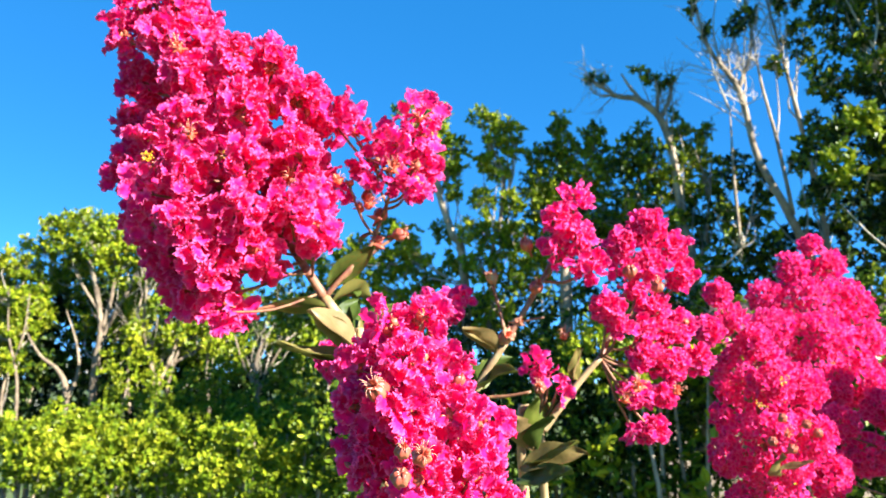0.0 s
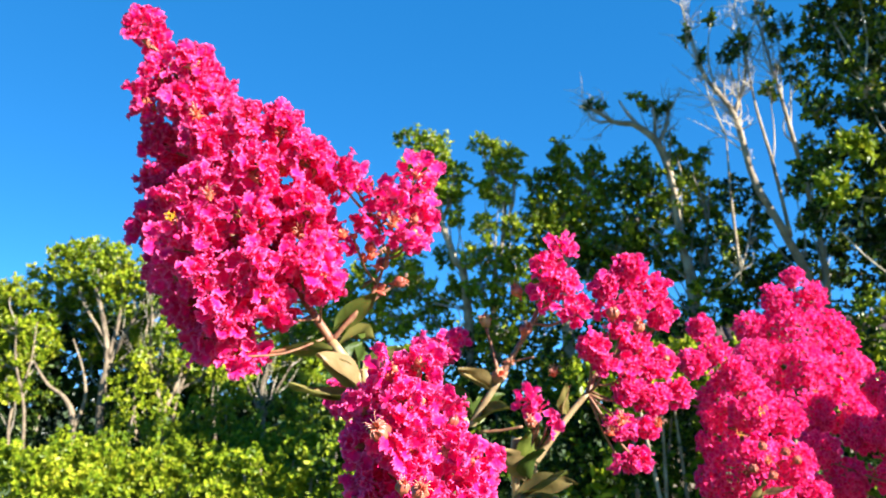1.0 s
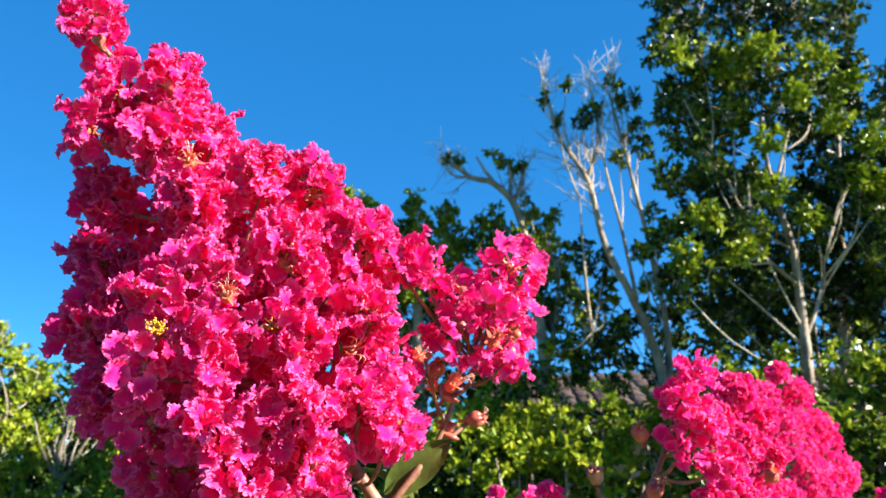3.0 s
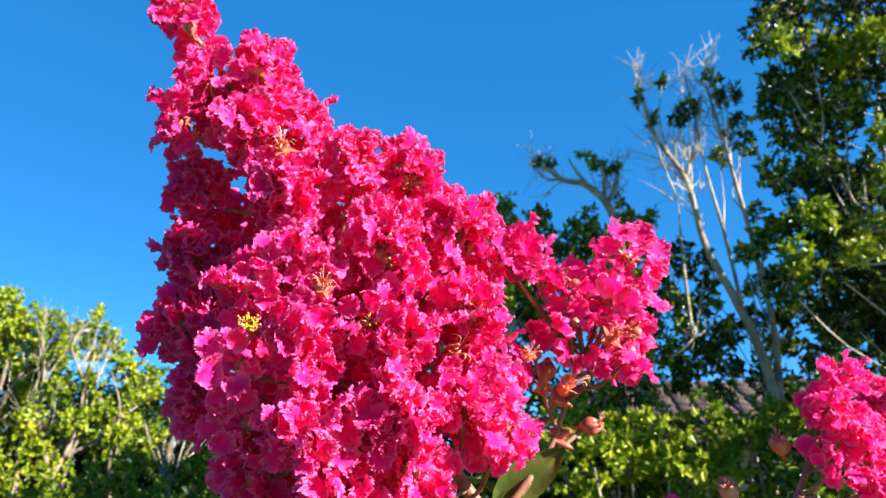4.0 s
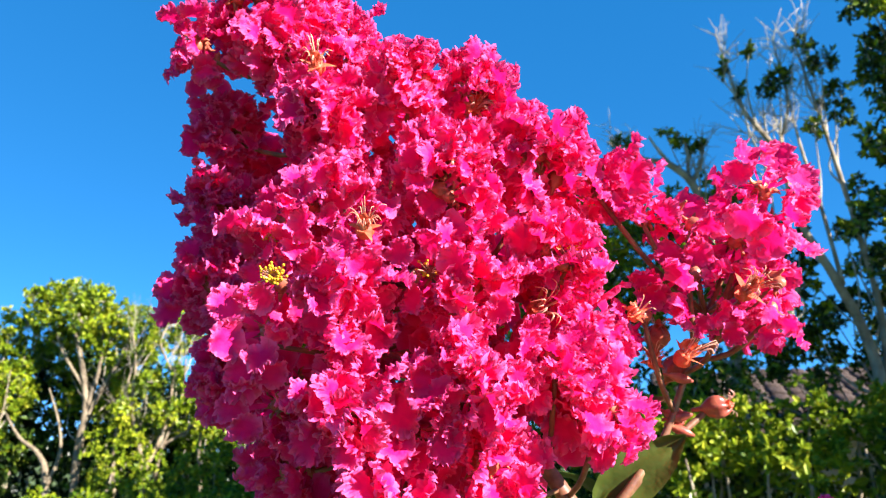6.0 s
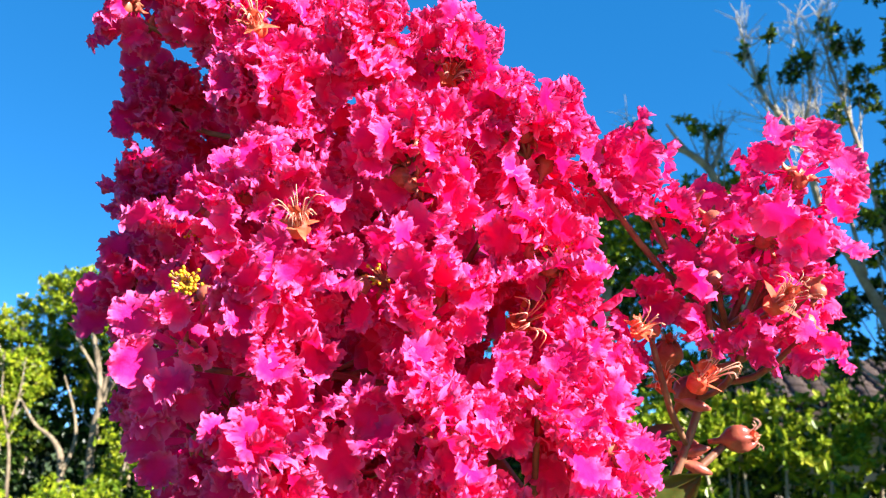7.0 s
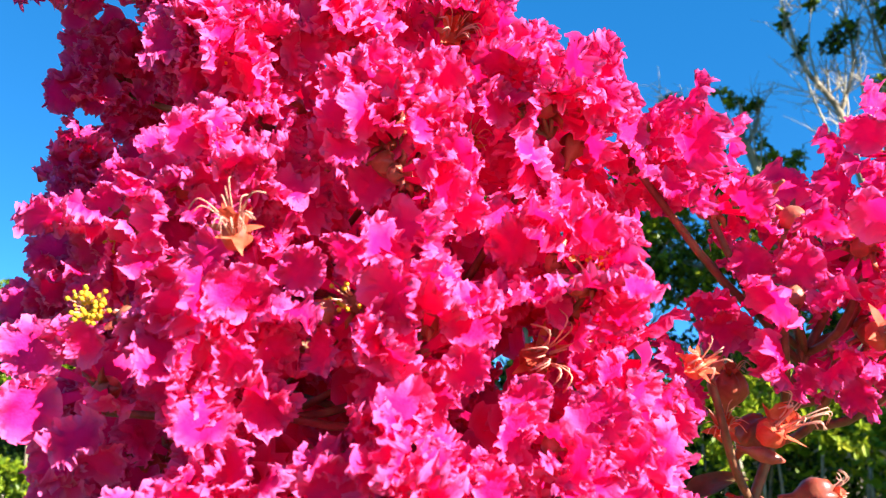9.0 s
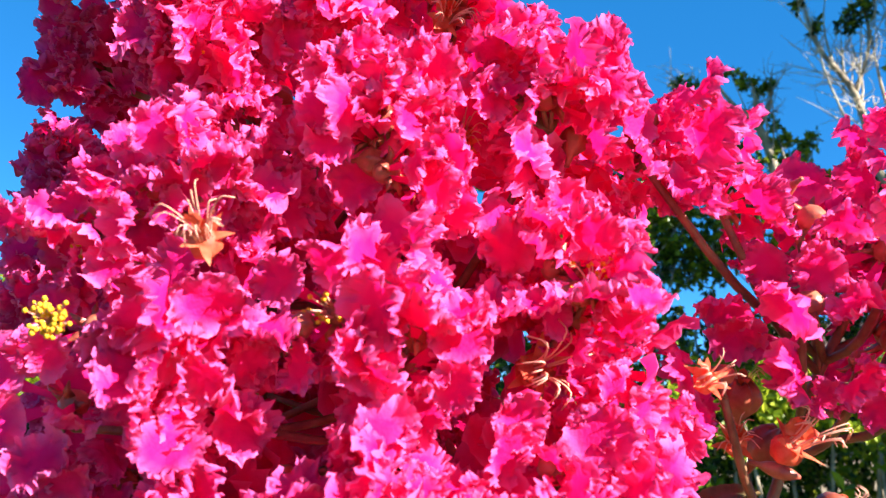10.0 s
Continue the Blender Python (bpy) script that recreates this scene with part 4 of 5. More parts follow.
tree("tall leafy tree with pale grey trunk and glossy leaves",
     [[(2.1872, 3.1, 0.0, 0.0434), (2.2336, 3.1, 1.8372, 0.0248), (2.2502, 3.1, 2.1867, 0.0198), (2.2483, 3.1, 2.4657, 0.0169), (2.1947, 3.1, 2.7514, 0.0129), (2.1765, 3.1, 3.0771, 0.0079), (2.2647, 3.1, 3.4241, 0.004)],
      [(2.2451, 3.1, 2.2972, 0.0099), (2.093, 3.1, 2.4337, 0.0074), (1.9992, 3.1, 2.6564, 0.0054), (1.8803, 3.1, 2.9389, 0.003)],
      [(2.1947, 3.1, 2.7514, 0.009), (2.3317, 3.1, 3.0879, 0.0059), (2.4717, 3.1, 3.4115, 0.003)],
      [(2.248, 3.1, 2.0504, 0.0099), (2.3776, 3.1, 2.271, 0.0074), (2.4134, 3.1, 2.4128, 0.004)],
      [(2.2483, 3.1, 2.4657, 0.007), (2.0657, 3.1, 2.5736, 0.005), (2.0561, 3.1, 2.803, 0.0025)]],
     [(1.7531, 3.2, 3.5239, 0.1152), (1.891, 3.1, 3.4199, 0.1241), (1.8204, 3.2, 3.2645, 0.1255), (2.0653, 3.1, 3.4054, 0.1425), (2.2136, 3, 3.3354, 0.1287), (2.4818, 3.1, 3.3013, 0.1224), (2.2268, 3, 3.0958, 0.105), (2.0132, 3.1, 3.1257, 0.1119),
      (1.8264, 3.2, 3.0364, 0.1127), (1.6947, 3.2, 3.1177, 0.0561), (1.725, 3.2, 2.8229, 0.0996), (1.8679, 3.1, 2.8366, 0.0981), (1.8104, 3.2, 2.6239, 0.1045), (1.6486, 3.2, 2.5333, 0.0974), (1.9264, 3.1, 2.5689, 0.097), (2.1711, 3.2, 2.8455, 0.0913),
      (1.8759, 3.2, 2.3985, 0.1091), (1.6845, 3.2, 2.3119, 0.1018), (2.7184, 2.9, 3.1014, 0.0724), (2.5235, 2.85, 2.9049, 0.0805), (2.4612, 2.85, 2.7317, 0.0793), (2.5156, 2.85, 2.5955, 0.079), (2.4053, 2.9, 2.8038, 0.0697),
      (2.1961, 2.95, 2.6153, 0.0635), (1.9381, 2.95, 2.4969, 0.0671), (2.2763, 2.95, 2.5353, 0.0583)],
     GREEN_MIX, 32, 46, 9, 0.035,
     # clumps where sun falls on the crown, coloured lime
     sunny=[(2.0578, 2.9, 3.3834, 0.0815), (2.319, 2.85, 3.3415, 0.082), (2.3811, 2.85, 3.0242, 0.0754), (2.0401, 2.9, 2.9181, 0.0634), (2.022, 2.9, 2.6811, 0.0675), (1.7464, 3, 2.5772, 0.0726), (1.6372, 3, 2.3868, 0.0762), (2.4611, 2.75, 2.8746, 0.0681),
      (2.506, 2.75, 2.6842, 0.0727), (2.6229, 2.75, 2.7884, 0.0633), (2.7, 2.75, 2.5989, 0.0735), (2.7619, 2.8, 3.0789, 0.0605), (2.4151, 2.8, 2.724, 0.0576), (1.9596, 3, 3.3207, 0.0717), (1.7311, 3.05, 3.382, 0.0606), (2.1749, 2.85, 3.1356, 0.064), (2.1474, 2.85, 2.5495, 0.0565),
      (1.8849, 2.95, 2.4079, 0.0666), (2.4325, 2.8, 3.1948, 0.0594)])
# crown in shade: the darkness is in its leaf colour
tree("dense leafy tree with hidden trunk, its leaves darkened for shade",
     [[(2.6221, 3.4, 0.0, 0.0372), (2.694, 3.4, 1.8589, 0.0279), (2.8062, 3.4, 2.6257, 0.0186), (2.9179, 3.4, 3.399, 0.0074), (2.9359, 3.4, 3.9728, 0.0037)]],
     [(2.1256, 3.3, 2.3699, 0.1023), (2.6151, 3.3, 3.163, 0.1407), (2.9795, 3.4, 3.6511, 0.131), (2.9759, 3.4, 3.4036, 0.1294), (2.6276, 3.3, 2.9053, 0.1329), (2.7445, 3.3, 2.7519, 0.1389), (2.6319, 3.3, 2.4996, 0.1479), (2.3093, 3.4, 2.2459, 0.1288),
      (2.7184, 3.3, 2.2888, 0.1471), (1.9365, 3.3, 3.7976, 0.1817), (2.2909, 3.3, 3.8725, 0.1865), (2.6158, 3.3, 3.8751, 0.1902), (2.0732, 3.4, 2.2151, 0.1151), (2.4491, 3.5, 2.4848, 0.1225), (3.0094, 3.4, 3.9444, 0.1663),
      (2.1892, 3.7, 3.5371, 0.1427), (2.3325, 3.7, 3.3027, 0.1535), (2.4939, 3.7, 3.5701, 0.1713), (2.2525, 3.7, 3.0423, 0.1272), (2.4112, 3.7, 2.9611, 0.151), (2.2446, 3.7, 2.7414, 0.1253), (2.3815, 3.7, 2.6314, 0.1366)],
     GREEN_SHADED, 33, 46, 9, 0.036)
# shaded like the tree before it, by leaf colour as well
tree("broad leafy tree, its leaves darkened for shade",
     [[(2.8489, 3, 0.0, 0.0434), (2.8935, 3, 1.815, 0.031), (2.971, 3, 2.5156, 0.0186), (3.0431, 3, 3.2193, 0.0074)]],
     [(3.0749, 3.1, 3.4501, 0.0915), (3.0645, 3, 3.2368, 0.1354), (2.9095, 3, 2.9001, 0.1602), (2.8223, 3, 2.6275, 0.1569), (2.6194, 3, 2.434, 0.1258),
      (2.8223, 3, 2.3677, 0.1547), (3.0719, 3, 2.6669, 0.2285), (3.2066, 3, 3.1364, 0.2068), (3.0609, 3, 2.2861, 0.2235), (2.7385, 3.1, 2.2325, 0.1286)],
     GREEN_SHADED, 34, 46, 9, 0.036)

# hedges
hedge("low clipped hedge with bright lime green leaves",
      row_of((-3.5796, 5.6, 1.1564), (-0.6044, 5.4, 1.2351), 18, 0.17, (0.1, 0.15, 0.06), 51) + row_of((-3.437, 5.4, 1.0359), (-0.5043, 5.2, 1.0612), 16, 0.22, (0.1, 0.1, 0.05), 52)
      + [(-1.8952, 5.8, 1.4562, 0.1714), (-1.7144, 5.9, 1.5597, 0.1662), (-1.9798, 5.7, 1.2947, 0.1675), (-1.6133, 6, 1.6466, 0.1338), (-1.232, 5.7, 1.5122, 0.1519), (-1.085, 5.8, 1.6369, 0.1379), (-0.9255, 5.4, 1.4315, 0.1754), (-1.0807, 5.4, 1.2784, 0.1744), (-1.4256, 5.5, 1.3168, 0.1779)]
      + row_of((-1.4237, 4.5, 1.1629), (-0.308, 4.1, 1.2558), 9, 0.12, (0.05, 0.06, 0.04), 97) + row_of((-1.3809, 4.4, 0.9557), (-0.2998, 4, 1.0515), 9, 0.15, (0.05, 0.06, 0.04), 98)
      + row_of((-2.7, 5.3, 0.9), (0.1, 5.1, 0.9), 12, 0.25, (0.1, 0.1, 0.1), 53),
      GREEN_LIME, 54, 18)
# dark backing: shade between the far trunks, put into the leaf colour
hedge("loose bushes under the far trees, shade put into their deep green leaves",
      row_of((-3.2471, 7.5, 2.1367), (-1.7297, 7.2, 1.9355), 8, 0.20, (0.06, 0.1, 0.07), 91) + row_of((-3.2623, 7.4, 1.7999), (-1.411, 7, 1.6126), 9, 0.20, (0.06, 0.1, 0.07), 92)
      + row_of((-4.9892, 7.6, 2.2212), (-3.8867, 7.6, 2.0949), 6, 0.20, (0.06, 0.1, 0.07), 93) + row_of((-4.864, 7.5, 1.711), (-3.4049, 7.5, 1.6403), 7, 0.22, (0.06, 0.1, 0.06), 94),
      GREEN_SHADED, 95, 12)
hedge("sunlit lime green bush in front of the far trees",
      [(-2.7812, 6.6, 1.6709, 0.1668), (-2.5424, 6.5, 1.6189, 0.164), (-2.6347, 6.4, 1.4563, 0.1702), (-2.3267, 6.4, 1.453, 0.1796), (-2.3736, 6.3, 1.2965, 0.1666), (-2.8554, 6.5, 1.294, 0.1433)], GREEN_LIME, 96, 16)
# closes the gaps behind the trunks; its shade is in the leaf colour
hedge("tall hedge with shade put into its deep green leaves",
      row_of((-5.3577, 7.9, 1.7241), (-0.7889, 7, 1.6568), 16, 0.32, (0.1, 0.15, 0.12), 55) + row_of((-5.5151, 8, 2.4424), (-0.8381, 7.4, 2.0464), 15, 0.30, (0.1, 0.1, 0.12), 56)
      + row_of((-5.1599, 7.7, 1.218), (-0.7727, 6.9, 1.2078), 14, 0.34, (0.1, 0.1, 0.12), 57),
      GREEN_SHADED, 58, 13, 9, 0.058)
hedge("leafy green hedge below the slender trees",
      row_of((-0.6579, 4.6, 1.7448), (0.5631, 4.4, 1.8856), 9, 0.17, (0.05, 0.1, 0.07), 61) + row_of((-0.6909, 4.4, 1.5094), (1.2168, 4, 1.5771), 14, 0.19, (0.05, 0.1, 0.07), 62)
      + row_of((-0.6548, 4.2, 1.268), (1.2762, 3.8, 1.2985), 14, 0.20, (0.05, 0.1, 0.06), 63) + row_of((-0.6347, 4.1, 1.0434), (1.3581, 3.7, 1.0692), 14, 0.20, (0.05, 0.1, 0.06), 64)
      + row_of((0.2703, 4.6, 1.891), (1.1149, 4.3, 1.7829), 7, 0.13, (0.05, 0.1, 0.06), 67) + row_of((0.2502, 4.4, 1.6583), (2.0822, 4, 1.5473), 14, 0.15, (0.05, 0.1, 0.06), 68)
      + row_of((0.2392, 4.3, 1.4177), (2.0022, 3.9, 1.3376), 13, 0.16, (0.05, 0.1, 0.06), 69)
      + row_of((0.5807, 4.5, 2.0299), (1.4625, 4.2, 1.9533), 6, 0.16, (0.05, 0.1, 0.06), 65),
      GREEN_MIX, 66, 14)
# hedge rows in sun, brightened by lime leaf colour
hedge("green hedge with upright shoots before the tiled roof, sunlight put into lime leaves",
      row_of((0.7334, 3.75, 1.7643), (2.0108, 3.5, 1.765), 12, 0.11, (0.05, 0.1, 0.05), 77) + row_of((0.6827, 3.6, 1.6027), (1.9162, 3.4, 1.6128), 11, 0.14, (0.05, 0.1, 0.05), 78),
      GREEN_LIME, 79, 17)
# shaded body of the hedge: shade carried by the darker leaf colour
hedge("leafy green hedge in front of the tiled roof, shade put into darker leaves",
      row_of((1.6731, 3.1, 1.6971), (2.6819, 2.7, 1.6921), 11, 0.14, (0.05, 0.06, 0.05), 72)
      + row_of((1.5141, 3, 1.531), (2.5969, 2.6, 1.527), 12, 0.15, (0.05, 0.06, 0.05), 73) + row_of((1.3649, 3, 1.3551), (2.6085, 2.6, 1.3255), 12, 0.16, (0.05, 0.06, 0.05), 74)
      + row_of((1.3469, 3, 1.1785), (2.4578, 2.5, 1.1502), 12, 0.17, (0.05, 0.06, 0.05), 75),
      GREEN_MIX, 76, 14)
# sunlit top of the same hedge, lit by a brighter leaf colour
hedge("top of the leafy hedge beside the trunk, sunlight put into brighter leaves",
      row_of((1.7795, 3.1, 1.871), (2.0664, 3, 1.9064), 4, 0.08, (0.04, 0.05, 0.04), 78) + row_of((2.1974, 2.9, 1.9176), (2.7352, 2.7, 1.9354), 6, 0.10, (0.04, 0.05, 0.04), 79)
      + [(2.3313, 2.75, 1.7523, 0.0959), (2.4371, 2.7, 1.7932, 0.0955), (2.2166, 2.75, 1.5912, 0.0705), (1.7843, 3, 1.7368, 0.0641), (1.9322, 3, 1.7827, 0.055), (2.2556, 2.85, 1.8116, 0.064), (2.5025, 2.65, 1.6467, 0.1077)],
      GREEN_BRIGHT, 70, 24)
# backing behind the crowns, painted as dark as their shaded inside
hedge("dense hedge behind the leafy trees, its leaves darkened for shade",
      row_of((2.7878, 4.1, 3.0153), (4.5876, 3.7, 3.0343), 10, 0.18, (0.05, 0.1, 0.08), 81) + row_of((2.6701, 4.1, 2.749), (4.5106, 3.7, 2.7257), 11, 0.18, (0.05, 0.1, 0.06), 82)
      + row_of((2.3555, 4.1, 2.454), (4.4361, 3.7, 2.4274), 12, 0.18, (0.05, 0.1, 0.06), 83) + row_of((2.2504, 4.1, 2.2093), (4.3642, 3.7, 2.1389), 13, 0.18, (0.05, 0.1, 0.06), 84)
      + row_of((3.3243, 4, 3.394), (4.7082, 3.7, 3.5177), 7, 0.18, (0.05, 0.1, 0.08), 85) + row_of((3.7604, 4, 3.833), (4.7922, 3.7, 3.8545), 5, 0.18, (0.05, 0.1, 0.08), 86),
      GREEN_SHADED, 87, 12, 9, 0.05)


# ---- the neighbouring house behind the trees ----
def house():
    ea, eb = Vector((1.641, 6.6, 1.8608)), Vector((5.7866, 5.6, 1.8209))
    ra, rb = Vector((2.0419, 8, 2.3091)), Vector((7.3971, 7, 2.3924))
    eb.z, rb.z = ea.z, ra.z
    ob = thing("house", "low house with a brown tiled roof beyond the hedge", "house", "", (ea.x, ea.y, 0))
    o = Vector((ea.x, ea.y, 0))
    ea, eb, ra, rb = ea - o, eb - o, ra - o, rb - o
    along, back = (eb - ea), (ra - ea)
    depth = Vector((back.x, back.y, 0))
    corners = [ea + depth * 0.25, eb + depth * 0.25, eb + depth * 1.9, ea + depth * 1.9]
    verts = [(c.x, c.y, 0) for c in corners] + [(c.x, c.y, ea.z - 0.02) for c in corners]
    part("wall", mesh_of("wall", verts, [(0, 1, 5, 4), (1, 2, 6, 5), (2, 3, 7, 6), (3, 0, 4, 7), (4, 5, 6, 7)], RENDER_WALL, False), ob)
    far_a, far_b = ea + depth * 2, eb + depth * 2
    lift = Vector((0, 0, -0.05))
    slab = [ea, eb, rb, ra, far_b, far_a]
    verts = [tuple(v + lift) for v in slab] + [tuple(v + lift * 3) for v in slab]
    roof = part("roof", mesh_of("roof", verts, [(0, 1, 2, 3), (3, 2, 4, 5), (6, 9, 8, 7), (9, 11, 10, 8), (0, 6, 7, 1), (5, 4, 10, 11), (0, 3, 9, 6), (3, 5, 11, 9), (1, 7, 8, 2), (2, 8, 10, 4)], TILE, False), ob)
    # rounded tiles laid in courses
    rows, cols = 6, 26
    cw, ch = along.length / cols, back.length / rows
    prof = []
    for k in range(7):
        a = math.pi * k / 6
        prof.append((-math.cos(a) * cw * 0.49, 0.045 * math.sin(a) ** 0.8))
    verts = [(x, 0, z) for x, z in prof] + [(x, ch * 1.12, z * 0.85 - 0.012) for x, z in prof] + [(x * 0.93, 0, z - 0.018) for x, z in prof]
    faces = [(k, k + 1, k + 8, k + 7) for k in range(6)] + [(k + 14, k + 15, k + 1, k) for k in range(6)]
    me = mesh_of("roof_tile", verts, faces, TILE)
    u, w = along.normalized(), back.normalized()
    n = u.cross(w).normalized()
    base = Matrix((u, w, n)).transposed().to_4x4()
    rng = random.Random(5)
    for r in range(rows):
        for c in range(cols):
            p = ea + along * ((c + 0.5) / cols) + back * (r / rows) + n * (0.0 + rng.uniform(0, 0.012))
            part("roof_tile", me, roof, Matrix.Translation(p) @ base @ Matrix.Rotation(rng.uniform(-0.02, 0.02), 4, "Z"))


house()

# ---- the crepe myrtle's flowering shoots ----
# the great panicle
MAIN = [(-0.2152, 0.67, 1.7477, 0.0343), (-0.2086, 0.66, 1.6696, 0.0331), (-0.1658, 0.66, 1.709, 0.0279)]
MAIN += [(-0.2879, 0.625, 1.8812, 0.0151), (-0.2698, 0.63, 1.8318, 0.0189), (-0.2387, 0.63, 1.8421, 0.0189), (-0.2868, 0.635, 1.8081, 0.0133), (-0.2431, 0.625, 1.8022, 0.0262), (-0.211, 0.63, 1.8109, 0.0198)]
MAIN += [(-0.2693, 0.637, 1.7666, 0.0236), (-0.2502, 0.64, 1.7605, 0.0198), (-0.2186, 0.615, 1.7608, 0.0288), (-0.1806, 0.62, 1.7775, 0.0237), (-0.1482, 0.625, 1.7749, 0.0228), (-0.2718, 0.64, 1.7275, 0.0251), (-0.2462, 0.64, 1.7215, 0.0207), (-0.2088, 0.6, 1.7119, 0.0309)]
MAIN += [(-0.1628, 0.6, 1.7221, 0.0309), (-0.1212, 0.61, 1.7384, 0.0263), (-0.096, 0.615, 1.7276, 0.0174), (-0.2712, 0.64, 1.6854, 0.0248), (-0.2459, 0.635, 1.6811, 0.0214), (-0.2092, 0.585, 1.6662, 0.0298), (-0.1623, 0.585, 1.6733, 0.0318)]
MAIN += [(-0.1206, 0.6, 1.6859, 0.0286), (-0.1042, 0.605, 1.6947, 0.0105), (-0.2595, 0.632, 1.6426, 0.0222), (-0.2344, 0.62, 1.6359, 0.0186), (-0.2006, 0.58, 1.6274, 0.0273), (-0.1581, 0.575, 1.6309, 0.028), (-0.1226, 0.59, 1.6423, 0.0218)]
MAIN += [(-0.1073, 0.6, 1.6675, 0.0089), (-0.1072, 0.6, 1.6484, 0.0095), (-0.2273, 0.6, 1.606, 0.0209), (-0.1835, 0.585, 1.5961, 0.0223), (-0.151, 0.59, 1.6037, 0.0177), (-0.104, 0.6, 1.6247, 0.015), (-0.2086, 0.61, 1.5718, 0.015), (-0.1766, 0.61, 1.5605, 0.014)]
MAIN += [(-0.0754, 0.615, 1.7103, 0.0091), (-0.0568, 0.612, 1.705, 0.0102), (-0.0225, 0.612, 1.7236, 0.0123), (-0.0183, 0.612, 1.7088, 0.0096), (-0.0355, 0.608, 1.6953, 0.012), (-0.023, 0.608, 1.6807, 0.0104), (-0.0165, 0.612, 1.6774, 0.0061)]
MAIN += [(-0.076, 0.615, 1.6708, 0.0065), (-0.0782, 0.615, 1.6633, 0.0053), (-0.0567, 0.615, 1.6822, 0.0076), (-0.0429, 0.612, 1.6668, 0.0072), (-0.024, 0.612, 1.6652, 0.0076), (-0.0219, 0.632, 1.6991, 0.0164), (-0.0461, 0.632, 1.7015, 0.0111), (-0.0244, 0.632, 1.6767, 0.0104)]
# its outer flank turns away from the sun
MAIN = [set_back(b, 0.028, (-0.165, 0.25, 1.615)) if (b[0] < -0.24 and b[2] < 1.78) or (b[2] < 1.61 and b[0] < -0.22) else b for b in MAIN]
MAIN[3:3] = [(-0.160, 0.655, 1.655, 0.027), (-0.192, 0.660, 1.622, 0.022), (-0.228, 0.660, 1.795, 0.020), (-0.128, 0.650, 1.700, 0.020), (-0.200, 0.660, 1.710, 0.030), (-0.2345, 0.592, 1.700, 0.014), (-0.2365, 0.594, 1.655, 0.014), (-0.2320, 0.600, 1.630, 0.014), (-0.2340, 0.592, 1.677, 0.010)]
NOTCHES = [(-0.126, 0.604, 1.666, 0.019), (-0.147, 0.617, 1.727, 0.016), (-0.165, 0.606, 1.692, 0.016), (-0.150, 0.622, 1.765, 0.013), (-0.222, 0.600, 1.777, 0.013),
           (-0.041, 0.596, 1.672, 0.011), (-0.196, 0.566, 1.690, 0.013), (-0.232, 0.569, 1.673, 0.012), (-0.1845, 0.60, 1.640, 0.012)]
ob, off = flowering_branch("large magenta pink crepe myrtle panicle on a tan stem",
    [(0.10, 0.86, 0.0, 0.010), (0.06, 0.80, 0.7, 0.008), (-0.0575, 0.66, 1.4709, 0.006), (-0.0712, 0.645, 1.5277, 0.0052), (-0.1006, 0.64, 1.5709, 0.0046)],
    [(-0.1006, 0.64, 1.5709, 0.0042), (-0.1247, 0.64, 1.6066, 0.0038), (-0.1675, 0.65, 1.6669, 0.0034), (-0.2181, 0.66, 1.7505, 0.0028), (-0.2635, 0.645, 1.841, 0.002), (-0.2831, 0.63, 1.8643, 0.0016)],
    MAIN, 0.0174, True, 101, True, 1.0,
    [[(-0.1006, 0.64, 1.5709, 0.0026), (-0.082, 0.64, 1.5929, 0.0022), (-0.0637, 0.645, 1.6148, 0.0018), (-0.047, 0.64, 1.6578, 0.0014), (-0.0349, 0.635, 1.684, 0.0014), (-0.0293, 0.63, 1.7047, 0.001)]], False, 0.0, 15, NOTCHES)
loc = lambda q: (*(np.array(q[:3]) - off), q[3])
part("side_stalk", mesh_of("side_stalk", *tube([loc((-0.0882, 0.64, 1.585, 0.002)), loc((-0.0626, 0.645, 1.6094, 0.0018)), loc((-0.0412, 0.65, 1.6258, 0.0014))], 8, 5), STALK), ob)
part("side_stalk", mesh_of("side_stalk", *tube([loc((-0.1058, 0.64, 1.5652, 0.0026)), loc((-0.1352, 0.64, 1.5644, 0.002)), loc((-0.1665, 0.64, 1.5595, 0.0014))], 8, 5), STALK), ob)
swollen(ob, off, 0, (-0.0389, 0.648, 1.6266), (0.9, -0.2, 0.15), 1.00, "swollen salmon pink bud")
add(ob, off, "bud", SLIM[0], (-0.0573, 0.645, 1.6223), (0.9, -0.2, 0.1), 0, 0.95, "small pointed salmon bud")
add(ob, off, "bud", SLIM[1], (-0.0569, 0.645, 1.6163), (0.9, -0.2, -0.3), 0, 0.95, "small pointed salmon bud")
add(ob, off, "bud", SLIM[1], (-0.0586, 0.635, 1.6393), (0.9, -0.2, -0.2), 0, 0.9, "small pointed salmon bud")
swollen(ob, off, 1, (-0.0657, 0.64, 1.6581), (0.1, -0.3, 1), 1.00, "swollen reddish bud")
add(ob, off, "bud", BUDS[2], (-0.0553, 0.65, 1.6446), (0.4, -0.3, 0.6), 0.0, 1.1)
leaf_at(ob, off, (-0.0745, 0.66, 1.6221), (-0.0592, 0.655, 1.6343), 2, 30)
spent(ob, off, (-0.061, 0.615, 1.6472), (0.5, -0.6, 0.5), 1.15, 3)
spent(ob, off, (-0.0708, 0.63, 1.6467), (-0.2, -0.6, 0.3), 0.9, 1)
add(ob, off, "bud", BUDS[1], (-0.0573, 0.65, 1.6227), (0.6, -0.3, -0.3), 0.0, 0.8)
spent(ob, off, (-0.222, 0.596, 1.7765), (0.1, -1, 0.3), 1.1, 0)
spent(ob, off, (-0.041, 0.592, 1.671), (0.2, -1, 0.2), 1.15, 1)
